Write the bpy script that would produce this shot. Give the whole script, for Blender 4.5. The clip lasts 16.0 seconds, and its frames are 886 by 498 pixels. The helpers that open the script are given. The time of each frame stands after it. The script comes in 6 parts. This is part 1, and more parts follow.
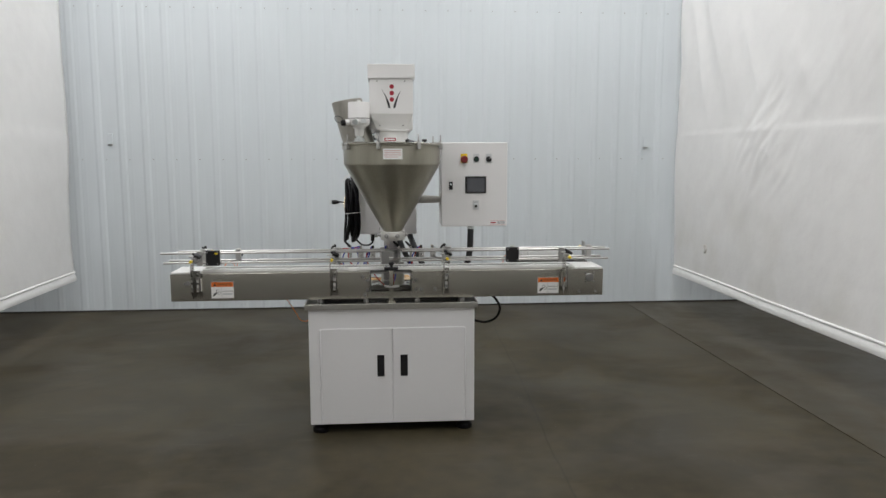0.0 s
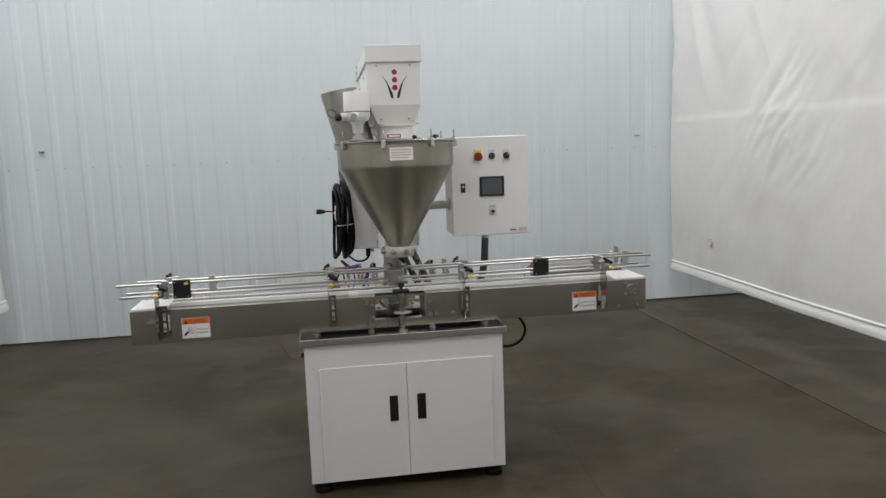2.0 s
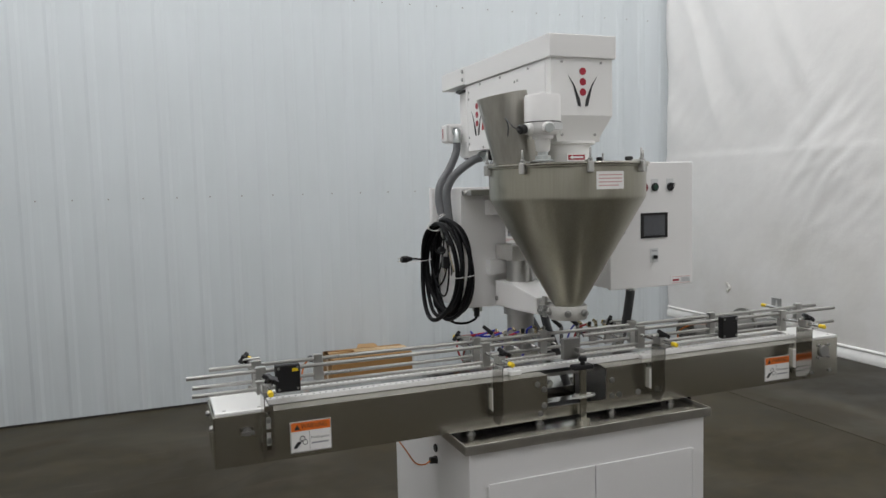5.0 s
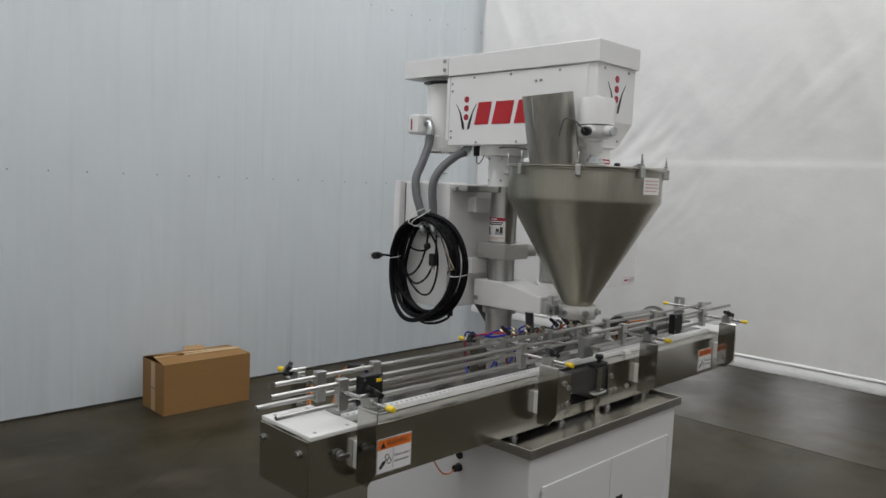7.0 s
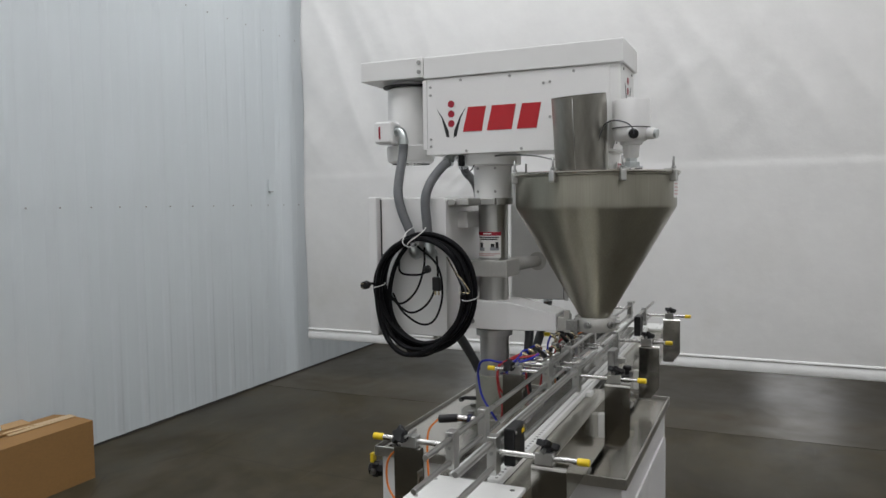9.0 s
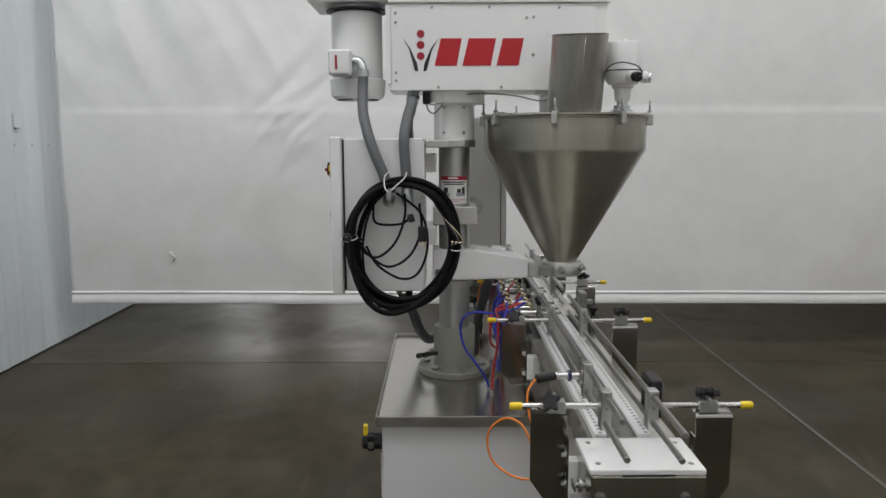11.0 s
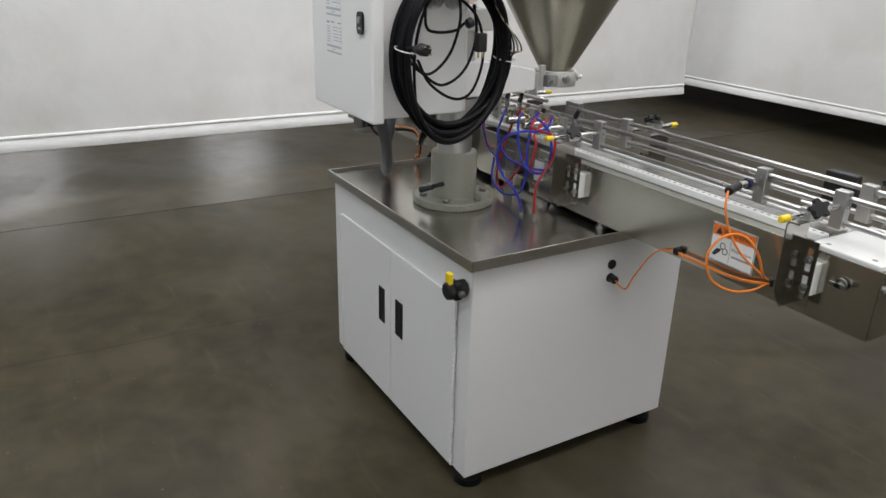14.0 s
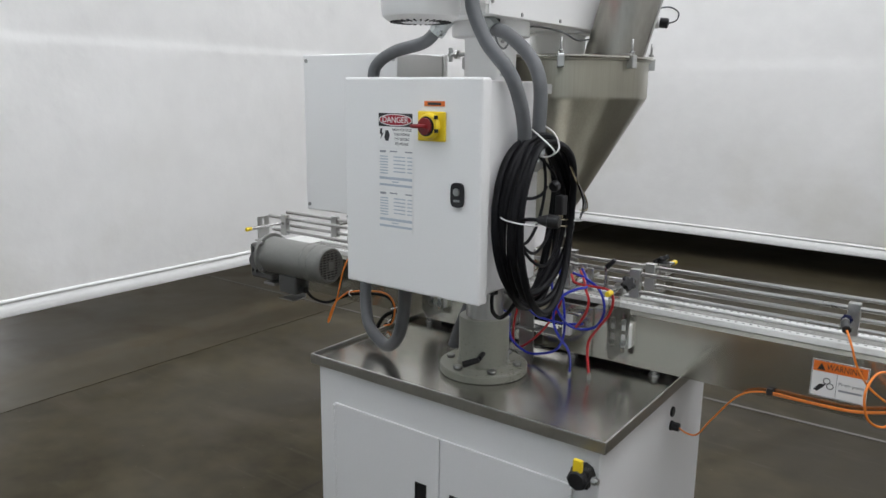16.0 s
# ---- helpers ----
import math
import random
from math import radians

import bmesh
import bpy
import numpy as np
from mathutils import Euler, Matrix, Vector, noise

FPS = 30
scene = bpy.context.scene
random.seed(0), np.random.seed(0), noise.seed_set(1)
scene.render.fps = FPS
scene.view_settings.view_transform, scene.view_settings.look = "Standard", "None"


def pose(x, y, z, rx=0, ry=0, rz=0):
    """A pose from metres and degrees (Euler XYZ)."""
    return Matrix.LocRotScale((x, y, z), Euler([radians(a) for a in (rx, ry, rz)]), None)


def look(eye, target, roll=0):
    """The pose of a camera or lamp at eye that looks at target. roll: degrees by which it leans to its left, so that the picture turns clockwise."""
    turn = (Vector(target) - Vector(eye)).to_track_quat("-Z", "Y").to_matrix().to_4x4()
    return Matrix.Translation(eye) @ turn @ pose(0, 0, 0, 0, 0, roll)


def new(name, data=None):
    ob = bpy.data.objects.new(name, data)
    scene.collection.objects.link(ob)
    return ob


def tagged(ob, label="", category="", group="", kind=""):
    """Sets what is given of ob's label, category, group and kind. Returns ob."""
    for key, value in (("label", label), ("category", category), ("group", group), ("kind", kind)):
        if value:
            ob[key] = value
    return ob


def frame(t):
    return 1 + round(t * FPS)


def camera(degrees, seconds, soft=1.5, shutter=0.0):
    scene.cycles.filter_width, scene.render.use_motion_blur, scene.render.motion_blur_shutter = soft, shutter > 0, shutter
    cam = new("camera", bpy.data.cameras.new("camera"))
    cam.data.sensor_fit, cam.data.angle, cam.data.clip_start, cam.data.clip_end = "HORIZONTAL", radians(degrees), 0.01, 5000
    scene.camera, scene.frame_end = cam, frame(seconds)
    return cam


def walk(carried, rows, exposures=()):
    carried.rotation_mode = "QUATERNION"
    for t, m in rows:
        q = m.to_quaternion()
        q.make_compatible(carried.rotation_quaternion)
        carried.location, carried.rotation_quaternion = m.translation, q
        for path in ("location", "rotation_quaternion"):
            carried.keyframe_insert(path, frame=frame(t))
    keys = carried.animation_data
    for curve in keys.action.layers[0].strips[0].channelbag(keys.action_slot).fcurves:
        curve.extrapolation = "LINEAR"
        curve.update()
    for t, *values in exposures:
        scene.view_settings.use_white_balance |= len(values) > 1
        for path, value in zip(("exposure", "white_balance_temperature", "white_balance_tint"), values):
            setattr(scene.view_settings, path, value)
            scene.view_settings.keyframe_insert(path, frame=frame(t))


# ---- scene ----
cam = camera(61.7, 16.0)

PATH = [
    (0, (-0.037, -4.019, 1.524), (0.12, -2.04, 1.28), -0.1),
    (0.5, (-0.112, -3.924, 1.523), (0.107, -1.951, 1.277), -0.8),
    (1, (-0.129, -3.733, 1.527), (0.122, -1.768, 1.251), -1.1),
    (1.5, (-0.173, -3.512, 1.539), (0.061, -1.544, 1.271), -1.8),
    (2, (-0.316, -3.301, 1.555), (-0.015, -1.342, 1.29), -2.1),
    (2.5, (-0.432, -3.118, 1.546), (-0.091, -1.164, 1.291), -2.2),
    (3, (-0.515, -2.879, 1.54), (-0.157, -0.928, 1.283), -2.2),
    (3.5, (-0.735, -2.66, 1.526), (-0.312, -0.721, 1.278), -1.6),
    (4, (-0.949, -2.491, 1.537), (-0.397, -0.585, 1.284), -1.6),
    (4.5, (-1.102, -2.273, 1.533), (-0.45, -0.39, 1.361), -1.8),
    (4.7, (-1.192, -2.195, 1.534), (-0.519, -0.318, 1.368), -1.5),
    (6.8, (-2.150, -1.419, 1.529), (-0.795, 0.039, 1.343), 0.9),
    (7, (-2.225, -1.345, 1.525), (-0.811, 0.059, 1.351), 2.3),
    (7.5, (-2.314, -1.102, 1.507), (-0.824, 0.223, 1.343), -0.0),
    (8, (-2.483, -0.847, 1.52), (-0.797, 0.22, 1.389), -0.1),
    (8.5, (-2.545, -0.623, 1.515), (-0.795, 0.336, 1.384), 0.7),
    (9, (-2.525, -0.377, 1.51), (-0.701, 0.433, 1.386), -0.8),
    (9.5, (-2.549, -0.104, 1.51), (-0.634, 0.449, 1.347), -0.0),
    (9.7, (-2.561, -0.018, 1.517), (-0.624, 0.456, 1.326), -0.7),
    (11.8, (-2.400, 0.950, 1.510), (-0.447, 0.681, 1.182), 0.1),
    (12, (-2.337, 1.026, 1.519), (-0.396, 0.696, 1.165), -0.3),
    (12.5, (-2.224, 1.191, 1.488), (-0.341, 0.692, 1.035), 0.5),
    (13, (-2.167, 1.417, 1.478), (-0.386, 0.71, 0.903), 0.9),
    (13.5, (-2.072, 1.566, 1.452), (-0.382, 0.73, 0.787), 1.7),
    (14, (-1.908, 1.724, 1.441), (-0.31, 0.771, 0.707), 1.6),
    (14.5, (-1.771, 1.968, 1.461), (-0.307, 0.811, 0.743), 2.5),
    (15, (-1.582, 2.123, 1.481), (-0.22, 0.782, 0.891), 2.6),
    (15.5, (-1.339, 2.161, 1.501), (-0.035, 0.715, 1.045), 1.4),
    (16, (-1.09, 2.248, 1.505), (0.069, 0.673, 1.088), 0.6),
]
walk(cam, [(t, look(*p)) for t, *p in PATH], exposures=[(0, 0.09, 6480, 10), (1.5, 0.09, 6480, 10), (2.5, 0.0, 6460, 10), (4.5, -0.03, 6450, 10), (7, -0.24, 6400, 10), (9.5, -0.24, 6350, 10), (12, -0.10, 6450, 10), (12.5, -0.01, 6480, 10), (13.5, 0.27, 6450, 10), (14.5, 0.41, 6400, 10), (15, 0.45, 6330, 10), (15.5, 0.38, 6270, 10), (16, 0.28, 6230, 10)])

# ---- world and lamps ----
world = bpy.data.worlds.new("world")
scene.world = world
world.use_nodes = True
world.node_tree.nodes["Background"].inputs[0].default_value = (0.8, 0.9, 1.0, 1)
world.node_tree.nodes["Background"].inputs[1].default_value = 0.02


def ceiling_lamp(x, y, z, w, d, watts, tone=(1.012, 1.0, 1.005)):
    data = bpy.data.lights.new("hall_light", "AREA")
    data.shape, data.size, data.size_y, data.energy, data.color = "RECTANGLE", w, d, watts, tone
    ob = new("hall_light", data)
    ob.matrix_world = pose(x, y, z)


for lx in (-1.9, 1.7):
    for ly in (-2.9, 0.2, 2.5):
        ceiling_lamp(lx, ly, 5.3, 1.1, 2.2, 50)
for lx in (-5.2, 5.4):
    ceiling_lamp(lx, 0.6, 5.3, 1.2, 4.5, 120)
# faint fill light added in the unlit hall beyond the south tarp
ceiling_lamp(0.0, -6.8, 5.3, 0.5, 1.3, 9)
# tall lights added for guessed east openings, seen only as streaks in the floor
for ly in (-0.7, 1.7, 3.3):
    data = bpy.data.lights.new("hall_light", "AREA")
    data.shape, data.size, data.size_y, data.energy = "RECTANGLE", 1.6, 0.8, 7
    new("hall_light", data).matrix_world = pose(7.4, ly, 1.45, 0, 90, 0)


# ---- materials ----
def material(name, base, rough=0.5, metal=0.0, var=0.06, scale=3.0, fine=60.0, bump=0.05, stretch=(1, 1, 1), rvar=0.06, aniso=0.0, spec=0.5, coat=0.0):
    m = bpy.data.materials.new(name)
    m.use_nodes = True
    nt = m.node_tree
    n, l = nt.nodes, nt.links
    p = n["Principled BSDF"]
    p.inputs["Metallic"].default_value = metal
    p.inputs["Specular IOR Level"].default_value = spec
    p.inputs["Anisotropic"].default_value = aniso
    p.inputs["Coat Weight"].default_value = coat
    tc, mp = n.new("ShaderNodeTexCoord"), n.new("ShaderNodeMapping")
    mp.inputs["Scale"].default_value = stretch
    l.new(tc.outputs["Object"], mp.inputs["Vector"])
    big, small = n.new("ShaderNodeTexNoise"), n.new("ShaderNodeTexNoise")
    for t, s, d in ((big, scale, 4.0), (small, fine, 3.0)):
        t.inputs["Scale"].default_value, t.inputs["Detail"].default_value = s, d
        l.new(mp.outputs["Vector"], t.inputs["Vector"])
    mix = n.new("ShaderNodeMath")
    mix.operation = "MULTIPLY_ADD"
    mix.inputs[1].default_value = 0.45
    l.new(small.outputs["Fac"], mix.inputs[0])
    half = n.new("ShaderNodeMath")
    half.operation = "MULTIPLY"
    half.inputs[1].default_value = 0.55
    l.new(big.outputs["Fac"], half.inputs[0])
    l.new(half.outputs[0], mix.inputs[2])
    lo, hi = [max(0.0, c * (1 - 2.2 * var)) for c in base], [min(1.0, c * (1 + 2.2 * var)) for c in base]
    ramp = n.new("ShaderNodeValToRGB")
    ramp.color_ramp.elements[0].position, ramp.color_ramp.elements[1].position = 0.25, 0.75
    ramp.color_ramp.elements[0].color, ramp.color_ramp.elements[1].color = (*lo, 1), (*hi, 1)
    l.new(mix.outputs[0], ramp.inputs["Fac"])
    l.new(ramp.outputs["Color"], p.inputs["Base Color"])
    rr = n.new("ShaderNodeMapRange")
    rr.inputs["From Min"].default_value, rr.inputs["From Max"].default_value = 0.25, 0.75
    rr.inputs["To Min"].default_value, rr.inputs["To Max"].default_value = max(0.02, rough - rvar), min(1, rough + rvar)
    l.new(mix.outputs[0], rr.inputs["Value"])
    l.new(rr.outputs[0], p.inputs["Roughness"])
    if bump:
        b = n.new("ShaderNodeBump")
        b.inputs["Strength"].default_value, b.inputs["Distance"].default_value = bump, 0.004
        l.new(small.outputs["Fac"], b.inputs["Height"])
        l.new(b.outputs["Normal"], p.inputs["Normal"])
    return m


def stains(m, colour, scale, stretch, lo, hi, amount, z0=None, z1=None):
    """Lays stains of their own shape over a material, if wanted only between two heights where such dirt has gathered."""
    nt = m.node_tree
    n, l = nt.nodes, nt.links
    p = n["Principled BSDF"]
    old = p.inputs["Base Color"].links[0].from_socket
    tc, mp, ns = n.new("ShaderNodeTexCoord"), n.new("ShaderNodeMapping"), n.new("ShaderNodeTexNoise")
    mp.inputs["Scale"].default_value = stretch
    mp.inputs["Location"].default_value = (3.1, 1.7, 0.4)
    ns.inputs["Scale"].default_value, ns.inputs["Detail"].default_value = scale, 5.0
    l.new(tc.outputs["Object"], mp.inputs["Vector"])
    l.new(mp.outputs["Vector"], ns.inputs["Vector"])
    r = n.new("ShaderNodeMapRange")
    r.inputs["From Min"].default_value, r.inputs["From Max"].default_value = lo, hi
    r.inputs["To Max"].default_value = amount
    l.new(ns.outputs["Fac"], r.inputs["Value"])
    fac = r.outputs[0]
    if z0 is not None:
        sep, band, mul = n.new("ShaderNodeSeparateXYZ"), n.new("ShaderNodeMapRange"), n.new("ShaderNodeMath")
        l.new(tc.outputs["Object"], sep.inputs[0])
        band.interpolation_type = "SMOOTHSTEP"
        band.inputs["From Min"].default_value, band.inputs["From Max"].default_value = z1, z0
        l.new(sep.outputs["Z"], band.inputs["Value"])
        mul.operation = "MULTIPLY"
        l.new(fac, mul.inputs[0])
        l.new(band.outputs[0], mul.inputs[1])
        fac = mul.outputs[0]
    mix = n.new("ShaderNodeMix")
    mix.data_type = "RGBA"
    mix.inputs[7].default_value = (*colour, 1)
    l.new(fac, mix.inputs[0])
    l.new(old, mix.inputs[6])
    l.new(mix.outputs[2], p.inputs["Base Color"])
    return m


def polish(m, scale, lo, hi):
    """Gloss that comes and goes in patches, as on a worn polished floor."""
    nt = m.node_tree
    n, l = nt.nodes, nt.links
    tc, ns, r = n.new("ShaderNodeTexCoord"), n.new("ShaderNodeTexNoise"), n.new("ShaderNodeMapRange")
    ns.inputs["Scale"].default_value, ns.inputs["Detail"].default_value, ns.inputs["Distortion"].default_value = scale, 4.0, 0.6
    l.new(tc.outputs["Object"], ns.inputs["Vector"])
    r.inputs["From Min"].default_value, r.inputs["From Max"].default_value = 0.40, 0.64
    r.inputs["To Min"].default_value, r.inputs["To Max"].default_value = lo, hi
    l.new(ns.outputs["Fac"], r.inputs["Value"])
    l.new(r.outputs[0], n["Principled BSDF"].inputs["Specular IOR Level"])


def hairlines(m, colour, scale, width, amount):
    """Thin wandering cracks."""
    nt = m.node_tree
    n, l = nt.nodes, nt.links
    p = n["Principled BSDF"]
    old = p.inputs["Base Color"].links[0].from_socket
    tc, ns, vo = n.new("ShaderNodeTexCoord"), n.new("ShaderNodeTexNoise"), n.new("ShaderNodeTexVoronoi")
    add, r, mix = n.new("ShaderNodeMixRGB"), n.new("ShaderNodeMapRange"), n.new("ShaderNodeMix")
    ns.inputs["Scale"].default_value, ns.inputs["Detail"].default_value = 1.5, 4.0
    l.new(tc.outputs["Object"], ns.inputs["Vector"])
    add.inputs[0].default_value = 0.07
    l.new(tc.outputs["Object"], add.inputs[1])
    l.new(ns.outputs["Color"], add.inputs[2])
    vo.feature = "DISTANCE_TO_EDGE"
    vo.inputs["Scale"].default_value = scale
    l.new(add.outputs[0], vo.inputs["Vector"])
    r.inputs["From Min"].default_value, r.inputs["From Max"].default_value = 0.0, width
    r.inputs["To Min"].default_value, r.inputs["To Max"].default_value = amount, 0.0
    l.new(vo.outputs["Distance"], r.inputs["Value"])
    mix.data_type = "RGBA"
    mix.inputs[7].default_value = (*colour, 1)
    l.new(r.outputs[0], mix.inputs[0])
    l.new(old, mix.inputs[6])
    l.new(mix.outputs[2], p.inputs["Base Color"])
    return m


def spun(m):
    """Fine rings round the upright axis: the gloss runs out along the slope."""
    n, l = m.node_tree.nodes, m.node_tree.links
    t = n.new("ShaderNodeTangent")
    t.direction_type, t.axis = "RADIAL", "Z"
    p = n["Principled BSDF"]
    p.inputs["Anisotropic Rotation"].default_value = 0.25
    l.new(t.outputs["Tangent"], p.inputs["Tangent"])


CONCRETE = material("polished_concrete", (0.0465, 0.0392, 0.0238), 0.42, var=0.26, scale=1.6, fine=9, bump=0.0, rvar=0.06, spec=0.2)
polish(CONCRETE, 0.9, 0.06, 0.20)
stains(CONCRETE, (0.026, 0.0225, 0.0165), 0.7, (1, 1.4, 1), 0.48, 0.68, 0.6)
stains(CONCRETE, (0.085, 0.072, 0.052), 1.7, (1, 2.2, 1), 0.54, 0.75, 0.55)
stains(CONCRETE, (0.095, 0.086, 0.066), 9.0, (0.35, 2.2, 1), 0.63, 0.78, 0.3)
stains(CONCRETE, (0.13, 0.12, 0.095), 34.0, (1, 1, 1), 0.72, 0.77, 0.5)
hairlines(CONCRETE, (0.020, 0.017, 0.013), 0.26, 0.0022, 0.45)
CHUTE = material("dull_rolled_stainless", (0.36, 0.35, 0.315), 0.33, 1.0, var=0.09, scale=9, fine=40, bump=0.0, stretch=(2, 2, 0.35), rvar=0.08, aniso=0.6)
spun(CHUTE)
SLAB = material("polished_concrete_slab", (0.0480, 0.0395, 0.0232), 0.35, var=0.16, scale=1.3, fine=7, bump=0.0, rvar=0.09, spec=0.4)
polish(SLAB, 1.6, 0.11, 0.31)
stains(SLAB, (0.036, 0.030, 0.021), 0.8, (1, 1.6, 1), 0.50, 0.78, 0.5)
SCUFF = material("grey_scuff", (0.60, 0.59, 0.56), 0.6, var=0.2, fine=40)
JOINT = material("joint_filler", (0.085, 0.08, 0.072), 0.42, var=0.15, fine=40)
JOINT_DARK = material("open_joint", (0.03, 0.028, 0.025), 0.8, var=0.2)
PANEL = material("painted_wall_panel", (0.60, 0.645, 0.665), 0.42, var=0.025, scale=1.2, fine=9, bump=0.02, stretch=(1, 1, 0.15))
stains(PANEL, (0.48, 0.50, 0.51), 7.0, (1, 1, 0.12), 0.52, 0.75, 0.45, 0.0, 1.0)
stains(PANEL, (0.74, 0.76, 0.77), 16.0, (1, 1, 0.06), 0.56, 0.7, 0.4, 0.0, 0.6)
TARP = material("white_vinyl_tarp", (0.76, 0.755, 0.74), 0.42, var=0.02, scale=1.5, fine=8, bump=0.8)
stains(TARP, (0.60, 0.58, 0.52), 1.6, (1, 1, 1), 0.50, 0.75, 0.55, 0.5, 1.6)
HEM = material("white_hem_vinyl", (0.80, 0.80, 0.785), 0.35, var=0.03, scale=3, fine=20)
CEILING = material("white_roof_liner", (0.75, 0.76, 0.76), 0.7, var=0.03)
# for the unseen east wall, paled to brighten what the slab reflects
LIGHTWALL = material("pale_reflector_wall", (0.66, 0.66, 0.65), 0.7, var=0.1, scale=0.6)
OUTER = material("grey_hall_wall", (0.16, 0.155, 0.15), 0.8, var=0.08)
WHITE = material("white_powder_coat", (0.78, 0.775, 0.765), 0.33, var=0.012, scale=2, fine=220, bump=0.04, rvar=0.04)
OFFWHITE = material("warm_white_enamel", (0.75, 0.748, 0.735), 0.32, var=0.008, scale=2, fine=20, bump=0.0, rvar=0.04)
CABINET = material("white_cabinet_paint", (0.72, 0.715, 0.715), 0.36, var=0.012, scale=2, fine=200, bump=0.05, rvar=0.05)
STEEL = material("brushed_stainless", (0.535, 0.52, 0.465), 0.21, 1.0, var=0.004, scale=3, fine=6, bump=0.0, stretch=(0.5, 1, 1), rvar=0.02)
# upright streaks in the colour imitate lamp reflections on the spun steel
HOPPER = material("spun_stainless_sheen", (0.348, 0.336, 0.280), 0.355, 1.0, var=0.07, scale=4.0, fine=60, bump=0.0, stretch=(4, 4, 0.12), rvar=0.02, aniso=0.93)
spun(HOPPER)
PLATE = material("polished_bracket_steel", (0.46, 0.45, 0.425), 0.14, 1.0, var=0.02, scale=6, fine=30, bump=0.0, stretch=(1, 1, 3), rvar=0.04)
TRAY = material("stainless_worktop", (0.565, 0.55, 0.51), 0.22, 1.0, var=0.02, scale=3, fine=14, bump=0.0, stretch=(1, 1, 1), rvar=0.05)
RIM = material("brushed_tray_edge", (0.46, 0.45, 0.425), 0.38, 1.0, var=0.05, scale=14, fine=60, bump=0.0, rvar=0.06)
DULL = material("dull_steel", (0.36, 0.36, 0.35), 0.32, 1.0, var=0.02, fine=20, rvar=0.04)
COLUMN = material("ground_steel_tube", (0.46, 0.46, 0.445), 0.34, 1.0, var=0.02, fine=8, aniso=0.8)
spun(COLUMN)
CHROME = material("ground_steel_rod", (0.52, 0.515, 0.50), 0.26, 1.0, var=0.01, fine=8)
ALU = material("machined_aluminium", (0.50, 0.50, 0.485), 0.34, 1.0, var=0.015, fine=20)
CAST = material("cast_aluminium_grey", (0.52, 0.515, 0.49), 0.40, 0.55, var=0.05, fine=90, bump=0.1)
GREYGREEN = material("grey_green_machine_paint", (0.235, 0.235, 0.195), 0.30, var=0.04, fine=120, bump=0.06)
MOTOR = material("grey_motor_paint", (0.175, 0.175, 0.162), 0.42, 0.2, var=0.06, fine=90, bump=0.06)
POLY = material("white_polymer", (0.74, 0.74, 0.72), 0.42, var=0.02, fine=80)
STRIP = material("white_wear_strip", (0.70, 0.70, 0.685), 0.4, var=0.03)
DOT = material("grey_link_pin", (0.20, 0.20, 0.195), 0.5, var=0.1)
GEARBOX = material("dark_gearbox_paint", (0.075, 0.075, 0.072), 0.45, 0.2, var=0.1, fine=60, bump=0.08)
RAIL = material("satin_steel_rail", (0.40, 0.395, 0.38), 0.30, 1.0, var=0.008, fine=8, rvar=0.04)
NAVY = material("dark_blue_lens", (0.012, 0.015, 0.06), 0.25, var=0.08)
PINK = material("faded_red_print", (0.62, 0.38, 0.37), 0.5, var=0.05)
ESTOP = material("dark_red_button", (0.19, 0.012, 0.014), 0.36, var=0.04)
LINK = material("stainless_belt_link", (0.34, 0.335, 0.315), 0.24, 1.0, var=0.005, fine=6, bump=0.0, rvar=0.03)
BLACK = material("black_plastic", (0.012, 0.012, 0.013), 0.42, spec=0.35, var=0.1, fine=120, bump=0.06)
RUBBER = material("black_cable_rubber", (0.006, 0.006, 0.007), 0.48, spec=0.12, var=0.15, fine=90, bump=0.06)
GREYHOSE = material("grey_conduit", (0.125, 0.13, 0.135), 0.5, var=0.06, fine=70, bump=0.05)
DARKHOSE = material("dark_grey_conduit", (0.07, 0.073, 0.078), 0.5, var=0.08, fine=70, bump=0.05)
ZINC = material("zinc_fitting", (0.55, 0.58, 0.58), 0.3, 1.0, var=0.08, fine=60)
YELLOW = material("yellow_plastic", (0.80, 0.58, 0.015), 0.38, var=0.04)
ORANGE = material("orange_cable", (0.72, 0.20, 0.02), 0.42, var=0.06)
ORANGELAB = material("orange_label_ink", (0.75, 0.17, 0.02), 0.4, var=0.03)
BLUE = material("blue_air_tube", (0.010, 0.020, 0.33), 0.32, var=0.08)
RED = material("red_air_tube", (0.38, 0.016, 0.018), 0.32, var=0.08)
REDINK = material("red_ink", (0.44, 0.010, 0.018), 0.4, var=0.03)
DARKRED = material("dark_red_plastic", (0.20, 0.010, 0.012), 0.38, var=0.05)
CRIMSON = material("crimson_ink", (0.33, 0.012, 0.03), 0.4, var=0.03)
BRASS = material("brass", (0.50, 0.43, 0.29), 0.26, 1.0, var=0.08)
INK = material("black_ink", (0.02, 0.02, 0.022), 0.45, var=0.05)
GREYINK = material("grey_print", (0.30, 0.31, 0.33), 0.5, var=0.05)
PAPER = material("white_label", (0.80, 0.795, 0.78), 0.42, var=0.015)
CARD = material("brown_cardboard", (0.275, 0.148, 0.048), 0.75, var=0.06, scale=2, fine=60, bump=0.06, stretch=(1, 1, 2))
CARDIN = material("cardboard_edge", (0.42, 0.27, 0.13), 0.8, var=0.08)
TAPE = material("tan_packing_tape", (0.52, 0.37, 0.20), 0.3, var=0.04)
SCREEN = material("dark_display_glass", (0.085, 0.09, 0.10), 0.12, var=0.05)
GREEN = material("dark_green_plastic", (0.010, 0.045, 0.028), 0.35, var=0.05)
BLUEGREY = material("blue_grey_print", (0.43, 0.48, 0.54), 0.45, var=0.03)
